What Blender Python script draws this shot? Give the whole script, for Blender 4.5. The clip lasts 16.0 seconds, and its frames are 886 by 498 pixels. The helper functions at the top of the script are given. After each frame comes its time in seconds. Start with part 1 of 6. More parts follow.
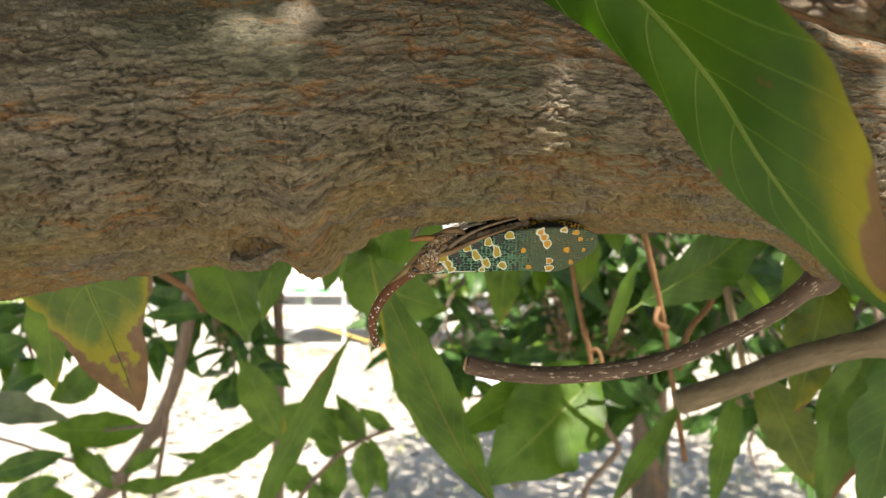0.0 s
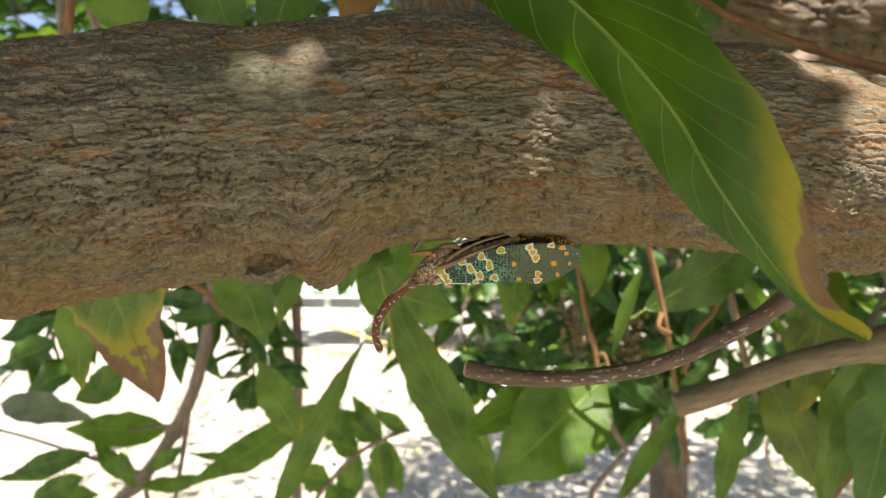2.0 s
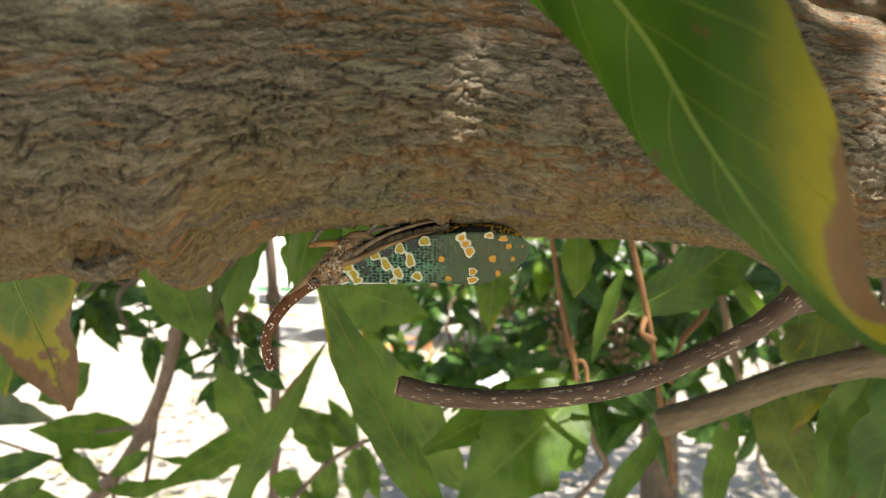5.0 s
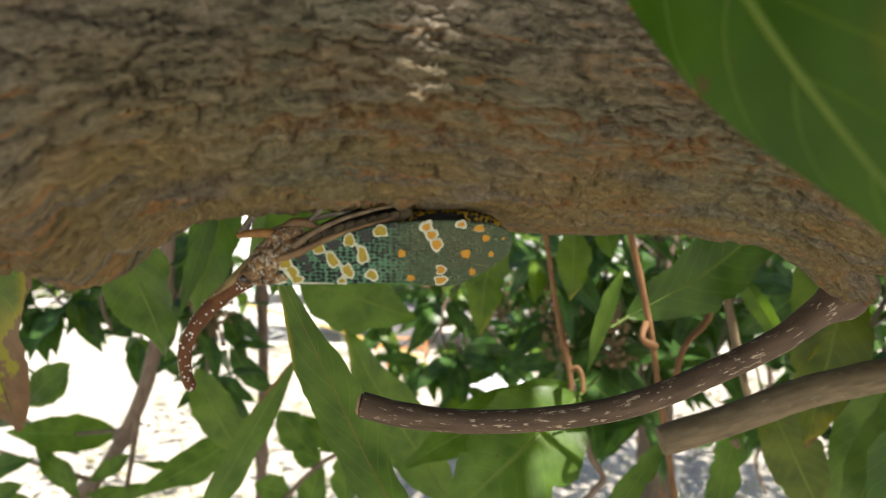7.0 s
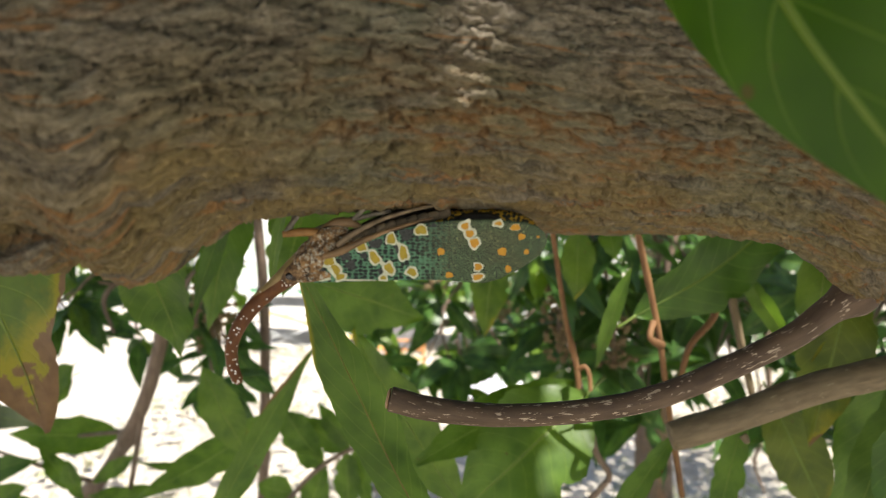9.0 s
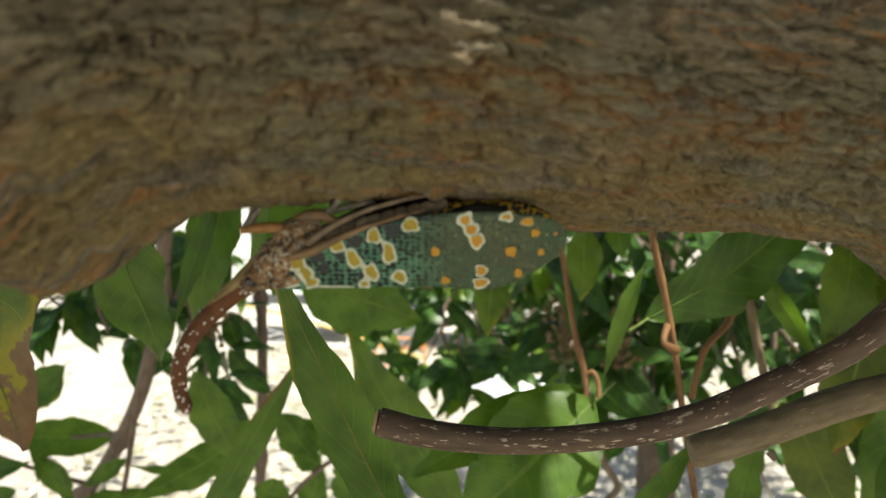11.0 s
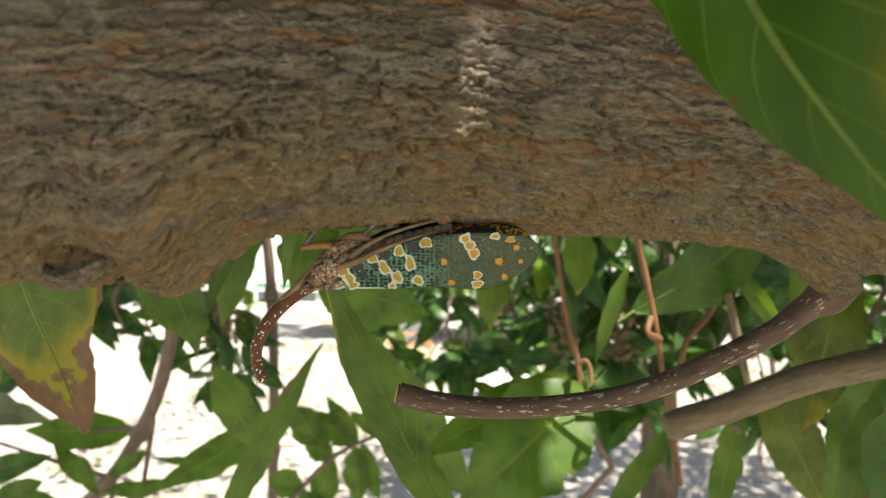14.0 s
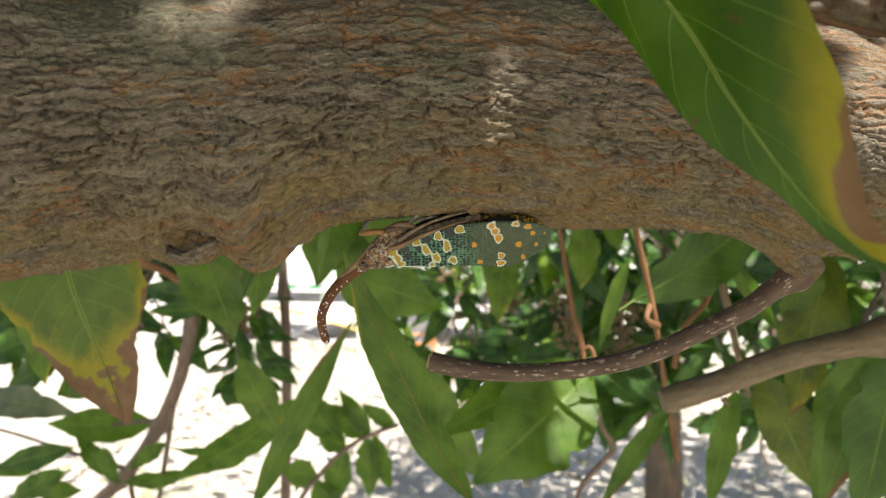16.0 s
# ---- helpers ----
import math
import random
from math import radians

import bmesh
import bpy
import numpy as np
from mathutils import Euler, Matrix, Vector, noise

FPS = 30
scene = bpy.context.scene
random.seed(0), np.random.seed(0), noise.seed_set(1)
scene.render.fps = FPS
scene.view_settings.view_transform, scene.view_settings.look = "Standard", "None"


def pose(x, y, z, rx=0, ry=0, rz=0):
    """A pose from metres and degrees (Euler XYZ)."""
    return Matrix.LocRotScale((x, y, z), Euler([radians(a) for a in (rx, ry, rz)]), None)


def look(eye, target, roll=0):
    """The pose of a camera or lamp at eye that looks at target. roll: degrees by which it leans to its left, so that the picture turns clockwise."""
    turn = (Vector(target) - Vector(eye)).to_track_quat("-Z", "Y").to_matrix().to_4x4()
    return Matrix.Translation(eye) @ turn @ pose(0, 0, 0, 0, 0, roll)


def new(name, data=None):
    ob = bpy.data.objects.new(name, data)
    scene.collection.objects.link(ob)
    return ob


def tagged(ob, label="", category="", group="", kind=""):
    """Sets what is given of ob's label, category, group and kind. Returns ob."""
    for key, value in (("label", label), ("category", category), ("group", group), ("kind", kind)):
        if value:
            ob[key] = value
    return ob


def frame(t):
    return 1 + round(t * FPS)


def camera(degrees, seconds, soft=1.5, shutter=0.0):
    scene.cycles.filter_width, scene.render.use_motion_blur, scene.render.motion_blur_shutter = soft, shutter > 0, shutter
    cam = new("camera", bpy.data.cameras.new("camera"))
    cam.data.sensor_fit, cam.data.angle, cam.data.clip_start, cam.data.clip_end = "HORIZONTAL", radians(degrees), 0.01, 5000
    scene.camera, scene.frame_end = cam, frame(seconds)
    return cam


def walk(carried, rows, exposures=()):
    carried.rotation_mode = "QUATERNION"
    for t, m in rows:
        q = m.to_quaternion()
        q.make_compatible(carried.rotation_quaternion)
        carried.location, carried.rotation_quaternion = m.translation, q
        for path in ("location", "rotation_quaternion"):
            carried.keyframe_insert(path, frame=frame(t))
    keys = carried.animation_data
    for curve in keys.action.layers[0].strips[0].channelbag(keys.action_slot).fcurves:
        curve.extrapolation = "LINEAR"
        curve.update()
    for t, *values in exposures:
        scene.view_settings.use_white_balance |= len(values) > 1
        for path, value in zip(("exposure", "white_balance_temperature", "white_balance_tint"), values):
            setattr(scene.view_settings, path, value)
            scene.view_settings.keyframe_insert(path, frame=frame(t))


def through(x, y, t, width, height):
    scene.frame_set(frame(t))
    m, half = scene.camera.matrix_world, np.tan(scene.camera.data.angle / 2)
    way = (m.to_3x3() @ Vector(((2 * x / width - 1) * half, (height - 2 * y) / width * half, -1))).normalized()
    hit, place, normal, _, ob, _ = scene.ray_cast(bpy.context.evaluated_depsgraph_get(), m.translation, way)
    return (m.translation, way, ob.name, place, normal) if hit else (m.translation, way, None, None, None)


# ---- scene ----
cam = camera(63.0, 16.0, soft=1.2)
cam.data.dof.use_dof, cam.data.dof.focus_distance, cam.data.dof.aperture_fstop = True, 0.16, 26.0
# seconds, eye x y z, yaw, pitch, roll
PATH = [
    (0, -0.0082, 0.0034, 1.4998, 0.83, -1.06, 0.42),
    (0.5, -0.0048, -0.0005, 1.5034, 2.09, -0.96, 0.37),
    (1, -0.0070, -0.0011, 1.5027, 2.32, -0.89, 0.35),
    (1.5, -0.0072, -0.0056, 1.5025, 2.57, -0.96, 0.42),
    (2, -0.0025, -0.0116, 1.5030, 2.31, -0.88, 0.40),
    (2.5, -0.0024, -0.0152, 1.5042, 2.18, -1.14, 0.48),
    (3, -0.0028, -0.0186, 1.5034, 2.13, -0.98, 0.53),
    (3.5, 0.0064, -0.0172, 1.5060, 1.91, -1.13, 0.65),
    (4, 0.0087, -0.0037, 1.5077, 1.75, -1.23, 0.54),
    (4.2, 0.0084, 0.0032, 1.5063, 1.80, -1.20, 0.59),
    (6.3, 0.0226, 0.0599, 1.4981, 1.68, -0.80, 1.47),
    (6.5, 0.0213, 0.0615, 1.4978, 1.68, -0.99, 1.46),
    (7, 0.0178, 0.0584, 1.4993, 1.63, -0.97, 1.40),
    (7.5, 0.0154, 0.0593, 1.4980, 1.48, -1.05, 1.28),
    (8, 0.0109, 0.0607, 1.4962, 1.87, -0.56, 1.49),
    (8.5, 0.0063, 0.0564, 1.4962, 1.73, -0.50, 1.44),
    (9, 0.0113, 0.0529, 1.4986, 1.39, -0.81, 1.30),
    (9.2, 0.0181, 0.0568, 1.4990, 1.44, -1.10, 1.42),
    (11.5, 0.0107, 0.0801, 1.4980, 1.54, -0.97, 1.27),
    (12, 0.0129, 0.0852, 1.4952, 1.61, -1.27, 1.02),
    (12.5, 0.0147, 0.0769, 1.4983, 1.78, -1.20, 1.16),
    (13, 0.0169, 0.0610, 1.5006, 1.72, -1.37, 1.24),
    (13.5, 0.0163, 0.0545, 1.4997, 1.56, -1.42, 1.16),
    (14, 0.0120, 0.0397, 1.5019, 1.78, -1.33, 0.72),
    (14.5, 0.0105, 0.0299, 1.5008, 1.62, -0.95, 0.60),
    (15, 0.0049, 0.0163, 1.5019, 2.44, -1.22, 0.77),
    (15.5, 0.0034, 0.0048, 1.5013, 2.12, -1.30, 0.54),
    (16, 0.0070, 0.0077, 1.4992, 2.09, -1.30, 0.51),
]


def shot(x, y, z, yaw, pitch, roll):
    return pose(x, y, z, 0, 0, yaw) @ pose(0, 0, 0, 90 + pitch) @ pose(0, 0, 0, 0, 0, roll)


walk(cam, [(t, shot(*p)) for t, *p in PATH], exposures=[(0.0, 1.66, 6950, 15), (4.2, 1.66, 6950, 15), (6.3, 1.40, 6750, 15), (9.2, 1.38, 6700, 15), (12.0, 1.06, 6900, 8), (13.0, 1.30, 6900, 12), (15.0, 1.54, 6700, 17), (16.0, 1.55, 6700, 17)])

# ---- light: high sun from the front right, filtered by the crown overhead ----
TO_SUN = Vector((0.34, -0.36, 0.87)).normalized()
world = bpy.data.worlds.new("sky")
scene.world = world
world.use_nodes = True
wn = world.node_tree.nodes
sky = wn.new("ShaderNodeTexSky")
sky.sky_type, sky.sun_disc = "NISHITA", False
sky.sun_elevation = math.asin(TO_SUN.z)
sky.sun_rotation = math.atan2(TO_SUN.x, TO_SUN.y)
world.node_tree.links.new(sky.outputs[0], wn["Background"].inputs[0])
wn["Background"].inputs[1].default_value = 0.07
sun = new("sun", bpy.data.lights.new("sun", "SUN"))
sun.data.energy, sun.data.angle, sun.data.color = 5.0, radians(0.53), (1.0, 0.965, 0.91)
sun.matrix_world = look(TO_SUN * 20, (0, 0, 0))


# ---- materials ----
class Mat:
    """A small wrapper round a node material."""

    def __init__(self, name, rough=0.6, spec=0.4):
        self.m = bpy.data.materials.new(name)
        self.m.use_nodes = True
        self.t = self.m.node_tree
        self.b = self.t.nodes["Principled BSDF"]
        self.b.inputs["Roughness"].default_value = rough
        self.b.inputs["Specular IOR Level"].default_value = spec

    def n(self, kind, **sets):
        node = self.t.nodes.new(kind)
        for k, v in sets.items():
            if k in node.inputs:
                node.inputs[k].default_value = v
        return node

    def link(self, a, b):
        self.t.links.new(a, b)

    def val(self, sock, v):
        if isinstance(v, (int, float)):
            sock.default_value = v
        else:
            self.link(v, sock)

    def math(self, op, a, b=0.0, c=None):
        node = self.t.nodes.new("ShaderNodeMath")
        node.operation = op
        self.val(node.inputs[0], a), self.val(node.inputs[1], b)
        if c is not None:
            self.val(node.inputs[2], c)
        return node.outputs[0]

    def coord(self, which="Object", scale=(1, 1, 1)):
        tc = self.n("ShaderNodeTexCoord")
        mp = self.n("ShaderNodeMapping")
        mp.inputs["Scale"].default_value = scale
        self.link(tc.outputs[which], mp.inputs["Vector"])
        return mp.outputs[0]

    def noise(self, vec, scale, detail=4.0, rough=0.55):
        node = self.n("ShaderNodeTexNoise", Scale=scale, Detail=detail, Roughness=rough)
        self.link(vec, node.inputs["Vector"])
        return node.outputs["Fac"]

    def voronoi(self, vec, scale, feature="F1"):
        node = self.n("ShaderNodeTexVoronoi", Scale=scale)
        node.feature = feature
        self.link(vec, node.inputs["Vector"])
        return node

    def ramp(self, fac, stops):
        node = self.n("ShaderNodeValToRGB")
        els = node.color_ramp.elements
        while len(els) < len(stops):
            els.new(0.5)
        for e, (p, c) in zip(els, stops):
            e.position, e.color = p, (*c, 1)
        self.link(fac, node.inputs["Fac"])
        return node.outputs["Color"]

    def mix(self, fac, a, b, blend="MIX"):
        node = self.n("ShaderNodeMix")
        node.data_type, node.blend_type = "RGBA", blend
        self.val(node.inputs["Factor"], fac)
        for sock, v in ((node.inputs["A"], a), (node.inputs["B"], b)):
            if isinstance(v, tuple):
                sock.default_value = (*v, 1)
            else:
                self.link(v, sock)
        return node.outputs["Result"]

    def step(self, v, lo, hi):
        node = self.n("ShaderNodeMapRange")
        node.interpolation_type = "SMOOTHSTEP"
        node.inputs["From Min"].default_value, node.inputs["From Max"].default_value = lo, hi
        self.link(v, node.inputs["Value"])
        return node.outputs["Result"]

    def color(self, c):
        if isinstance(c, tuple):
            self.b.inputs["Base Color"].default_value = (*c, 1)
        else:
            self.link(c, self.b.inputs["Base Color"])

    def bump(self, height, strength, distance):
        node = self.n("ShaderNodeBump", Strength=strength, Distance=distance)
        self.link(height, node.inputs["Height"])
        self.link(node.outputs[0], self.b.inputs["Normal"])


def bark_material(name, low, mid, high, orange, along=0.25, scale=1.0):
    """Grey brown bark: plates of uneven tone, darker cracks, ochre inner bark along some of them, more ochre towards
    the underside and a green film of algae.
    """
    m = Mat(name, 0.72, 0.38)
    v = m.coord("UV", (1, 1, 1))
    v2 = m.coord("UV", (along, 1, 1))

    def mark(key):
        at = m.n("ShaderNodeAttribute")
        at.attribute_name = key
        return at.outputs["Fac"]

    fine = m.step(m.noise(m.coord("UV", (along * 2.0, 1, 1)), 1100 * scale, 6, 0.68), 0.34, 0.68)
    mid_n = m.step(m.noise(v2, 230 * scale, 5, 0.6), 0.32, 0.68)
    big = m.noise(v, 26 * scale, 3)
    pick = m.math("ADD", m.math("MULTIPLY", mark("tone"), 0.28), m.math("ADD", m.math("MULTIPLY", mid_n, 0.32), m.math("MULTIPLY", fine, 0.40)))
    c = m.ramp(pick, [(0.12, low), (0.48, mid), (0.90, high)])
    thin = m.math("ABSOLUTE", m.math("SUBTRACT", m.noise(m.coord("UV", (along * 0.9, 1, 1)), 560 * scale, 4, 0.62), 0.5))
    thin = m.math("MULTIPLY", m.step(thin, 0.020, 0.004), m.step(m.noise(v, 95 * scale, 3), 0.46, 0.58))
    c = m.mix(m.math("MULTIPLY", thin, 0.45), c, (low[0] * 0.5, low[1] * 0.46, low[2] * 0.44))
    grain = m.step(m.noise(m.coord("UV", (along * 2.6, 1, 1)), 3000 * scale, 3, 0.7), 0.34, 0.66)
    c = m.mix(1.0, c, m.ramp(grain, [(0.0, (0.78, 0.78, 0.78)), (1.0, (1.20, 1.20, 1.20))]), "MULTIPLY")
    under_ochre = m.math("MULTIPLY", m.math("MULTIPLY", mark("under_ochre"), m.step(mid_n, 0.0, 0.6)), 0.78)
    c = m.mix(under_ochre, c, m.mix(fine, (orange[0] * 0.56, orange[1] * 0.80, orange[2] * 0.72), (orange[0] * 1.06, orange[1] * 1.52, orange[2] * 1.40)))
    alg = m.math("MULTIPLY", m.step(big, 0.47, 0.62), 0.44)
    c = m.mix(alg, c, m.mix(fine, (0.085, 0.095, 0.055), (0.20, 0.21, 0.125)))
    # darker brown where the crack mask is high
    c = m.mix(m.math("MULTIPLY", m.step(mark("crack"), 0.15, 0.9), 0.22), c, (low[0] * 0.42, low[1] * 0.36, low[2] * 0.30))
    bare = m.math("MULTIPLY", mark("bare"), m.step(m.noise(m.coord("UV", (0.5, 1, 1)), 300 * scale, 4, 0.6), 0.34, 0.52))
    blot = m.math("MULTIPLY", m.step(m.noise(m.coord("UV", (0.7, 1, 1)), 120 * scale, 4, 0.6), 0.66, 0.72), 0.28)
    # long splits that show the inner bark
    split = m.math("ABSOLUTE", m.math("SUBTRACT", m.noise(m.coord("UV", (along * 0.62, 1, 1)), 150 * scale, 5, 0.56), 0.5))
    split = m.math("MULTIPLY", m.step(split, 0.017, 0.008), m.step(m.noise(m.coord("UV", (0.6, 1, 1)), 62 * scale, 3), 0.50, 0.58))
    bare = m.math("MAXIMUM", m.math("MULTIPLY", bare, 0.80), m.math("MAXIMUM", blot, m.math("MULTIPLY", split, 0.72)))
    c = m.mix(bare, c, m.mix(fine, orange, (orange[0] * 1.35, orange[1] * 1.3, orange[2] * 1.3)))
    lich = m.math("MULTIPLY", m.step(m.noise(m.coord("UV", (0.8, 1, 1)), 300 * scale, 5, 0.6), 0.71, 0.76), 0.6)
    c = m.mix(lich, c, (0.34, 0.36, 0.26))
    m.color(c)
    height = m.math("ADD", m.math("MULTIPLY", fine, 1.0), m.math("SUBTRACT", m.math("MULTIPLY", grain, 0.4), m.math("MULTIPLY", thin, 1.0)))
    m.bump(height, 1.0, 0.00040 / scale)
    return m.m


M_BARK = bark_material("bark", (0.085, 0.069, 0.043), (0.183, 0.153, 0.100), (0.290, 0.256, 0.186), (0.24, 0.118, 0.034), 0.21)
M_LIMB = bark_material("rough_bark", (0.045, 0.033, 0.022), (0.175, 0.135, 0.095), (0.31, 0.25, 0.18), (0.3, 0.18, 0.09), 0.5, 0.6)
M_TRUNK = bark_material("trunk_bark", (0.10, 0.07, 0.05), (0.22, 0.16, 0.11), (0.33, 0.25, 0.18), (0.34, 0.2, 0.1), 0.5, 0.12)


def twig_material(name, a, b, flecks, amount=0.62, scale=1.0):
    m = Mat(name, 0.7, 0.3)
    v = m.coord("UV", (0.3, 1, 1))
    base = m.ramp(m.noise(v, 300 * scale, 5), [(0.3, a), (0.7, b)])
    streak = m.step(m.noise(v, 700 * scale, 3, 0.7), amount, amount + 0.06)
    m.color(m.mix(streak, base, flecks))
    m.bump(m.noise(v, 900 * scale, 4), 0.35, 0.0003)
    return m.m


M_STUB = twig_material("stub_bark", (0.050, 0.032, 0.020), (0.118, 0.080, 0.050), (0.36, 0.29, 0.21), 0.575)
M_TAN = twig_material("smooth_tan_bark", (0.10, 0.076, 0.042), (0.20, 0.155, 0.09), (0.30, 0.25, 0.16), 0.64)
M_RED = twig_material("red_brown_stem", (0.11, 0.054, 0.022), (0.22, 0.118, 0.048), (0.32, 0.2, 0.11), 0.66)
M_GREYTWIG = twig_material("grey_brown_twig", (0.12, 0.085, 0.06), (0.23, 0.17, 0.125), (0.34, 0.28, 0.21), 0.66, 0.6)
M_WOODCUT = twig_material("cut_wood", (0.22, 0.13, 0.07), (0.36, 0.23, 0.12), (0.16, 0.09, 0.05), 0.6)


def leaf_material(name, dark, light, rough=0.42, through=0.35, yellow=None, brown=None, sided=0.0, veins=11.0, rim=0.0, blotch=0.62, sound_tip=0.0):
    """Leaf blade: midrib and side veins along the blade's own coordinates, blotches, and light that passes through.
    yellow, brown: the height along the blade at which the leaf turns; sided leans that towards one margin; sound_tip keeps the tip from browning."""
    m = Mat(name, rough, 0.32)
    uv = m.n("ShaderNodeUVMap")
    sep = m.n("ShaderNodeSeparateXYZ")
    m.link(uv.outputs[0], sep.inputs[0])
    u, v = sep.outputs["X"], sep.outputs["Y"]
    av = m.math("ABSOLUTE", v)
    obj = m.coord("Object")
    info = m.n("ShaderNodeObjectInfo")
    big = m.noise(obj, 45, 3)
    fine = m.noise(obj, 600, 3)
    c = m.ramp(big, [(0.34, tuple(x * 0.8 for x in dark)), (0.66, tuple(x * 1.08 for x in light))])
    c = m.mix(m.math("MULTIPLY", info.outputs["Random"], 0.35), c, light)
    c = m.mix(m.math("MULTIPLY", m.step(fine, 0.45, 0.7), 0.18), c, dark)
    # side veins bend towards the tip
    ph = m.math("FRACT", m.math("SUBTRACT", m.math("MULTIPLY", u, veins), m.math("MULTIPLY", m.math("POWER", av, 1.3), 2.0)))
    d = m.math("ABSOLUTE", m.math("SUBTRACT", ph, 0.5))
    side = m.step(d, 0.46, 0.495)
    mid = m.step(av, 0.05, 0.015)
    vein = m.math("MAXIMUM", mid, m.math("MULTIPLY", side, 0.45))
    c = m.mix(m.math("MULTIPLY", vein, 0.50), c, (0.26, 0.35, 0.08))
    rise = m.math("ADD", m.math("ADD", u, m.math("MULTIPLY", m.math("POWER", av, 3.0), rim)), m.math("ADD", m.math("MULTIPLY", v, sided), m.math("MULTIPLY", m.math("SUBTRACT", m.noise(obj, 52, 4, 0.62), 0.5), blotch)))
    if yellow is not None:
        c = m.mix(m.math("MULTIPLY", m.step(rise, yellow - 0.07, yellow + 0.14), 0.85), c, (0.27, 0.24, 0.014))
    if brown is not None:
        rise = m.math("SUBTRACT", rise, m.math("MULTIPLY", m.step(u, 0.84, 0.97), sound_tip))
        c = m.mix(m.step(rise, brown - 0.01, brown + 0.02), c, m.mix(m.noise(obj, 200, 4), (0.10, 0.055, 0.028), (0.24, 0.14, 0.075)))
    fleck = m.voronoi(obj, 150)
    dot = m.n("ShaderNodeSeparateColor")
    m.link(fleck.outputs["Color"], dot.inputs[0])
    spot = m.math("MULTIPLY", m.step(fleck.outputs["Distance"], 0.16, 0.08), m.math("GREATER_THAN", dot.outputs[0], 0.86))
    c = m.mix(m.math("MULTIPLY", spot, 0.75), c, (0.09, 0.06, 0.025))
    m.color(c)
    m.bump(m.math("ADD", m.math("MULTIPLY", vein, -0.8), m.math("MULTIPLY", big, 0.8)), 0.5, 0.0006)
    tr = m.n("ShaderNodeBsdfTranslucent")
    warm = m.mix(1.0, c, (1.25, 1.3, 0.45), "MULTIPLY")
    m.link(warm, tr.inputs["Color"])
    sh = m.n("ShaderNodeMixShader")
    sh.inputs[0].default_value = through
    m.link(m.b.outputs[0], sh.inputs[1]), m.link(tr.outputs[0], sh.inputs[2])
    m.link(sh.outputs[0], m.t.nodes["Material Output"].inputs["Surface"])
    return m.m


M_LEAF = leaf_material("leaf_green", (0.054, 0.122, 0.016), (0.108, 0.195, 0.030), through=0.46)
M_LEAFY = leaf_material("leaf_yellowing", (0.058, 0.125, 0.015), (0.115, 0.195, 0.025), yellow=0.98, sided=0.25)
M_LEAFT = leaf_material("leaf_brown_tip", (0.06, 0.10, 0.015), (0.11, 0.145, 0.02), yellow=0.85, brown=0.98, sided=0.12)
M_EDGE = leaf_material("leaf_red_edge", (0.06, 0.125, 0.018), (0.11, 0.19, 0.035), brown=1.08, sided=0.55)
M_BROWN = leaf_material("leaf_withered", (0.05, 0.10, 0.016), (0.09, 0.15, 0.02), yellow=0.70, brown=0.86, sided=0.03, rim=0.26)
M_GLOSS = leaf_material("leaf_dark_glossy", (0.032, 0.085, 0.012), (0.06, 0.130, 0.02), rough=0.38, through=0.35)
M_GREY = leaf_material("leaf_grey_green", (0.10, 0.13, 0.07), (0.16, 0.19, 0.11), rough=0.5, through=0.2)
M_BIG = leaf_material("leaf_big", (0.026, 0.080, 0.004), (0.048, 0.115, 0.005), through=0.42, yellow=0.92, brown=1.07, sided=0.40, veins=13, blotch=0.24, sound_tip=0.45)
M_HANG = leaf_material("leaf_yellow_margin", (0.050, 0.112, 0.015), (0.098, 0.178, 0.028), through=0.46, yellow=1.16, brown=1.5, sided=0.22, rim=0.30, blotch=0.45)
M_DRY = leaf_material("leaf_dry", (0.13, 0.065, 0.03), (0.22, 0.12, 0.05), rough=0.8, through=0.3)
M_FARLEAF = leaf_material("leaf_tree", (0.022, 0.066, 0.014), (0.06, 0.138, 0.030), rough=0.38, through=0.34)
M_NEWLEAF = leaf_material("leaf_fresh", (0.08, 0.16, 0.02), (0.14, 0.24, 0.03), rough=0.4, through=0.4)


def plain(name, c, c2, scale, rough=0.6, spec=0.4, bump=0.0, metal=0.0):
    m = Mat(name, rough, spec)
    v = m.coord("Object")
    n = m.noise(v, scale, 4)
    m.color(m.ramp(n, [(0.3, c), (0.7, c2)]))
    if bump:
        m.bump(n, 0.5, bump)
    return m.m


M_MIDRIB = plain("leaf_midrib", (0.072, 0.128, 0.020), (0.12, 0.18, 0.03), 200, 0.5)
M_FRUIT = plain("brown_fruit", (0.12, 0.085, 0.04), (0.24, 0.18, 0.09), 90, 0.75, 0.25, 0.001)
M_FENCE = plain("white_painted_rail", (0.70, 0.70, 0.66), (0.82, 0.82, 0.78), 6, 0.6)
M_WALL = plain("pale_plaster_wall", (0.62, 0.64, 0.58), (0.74, 0.75, 0.70), 2, 0.85)
M_SLAB = plain("blue_grey_concrete", (0.16, 0.18, 0.22), (0.23, 0.25, 0.29), 3, 0.8)
M_ORANGE = plain("orange_metal", (0.55, 0.20, 0.04), (0.62, 0.26, 0.06), 8, 0.5)
M_YELLOWPOLE = plain("yellow_bamboo", (0.50, 0.36, 0.09), (0.60, 0.45, 0.14), 8, 0.6)
M_BEDBOARD = plain("pale_green_paint", (0.52, 0.66, 0.50), (0.66, 0.74, 0.62), 7, 0.6)
M_GREENPAINT = plain("green_paint", (0.10, 0.34, 0.16), (0.16, 0.42, 0.20), 9, 0.55)
M_CHASSIS = plain("grey_steel", (0.22, 0.24, 0.27), (0.30, 0.32, 0.35), 6, 0.6)
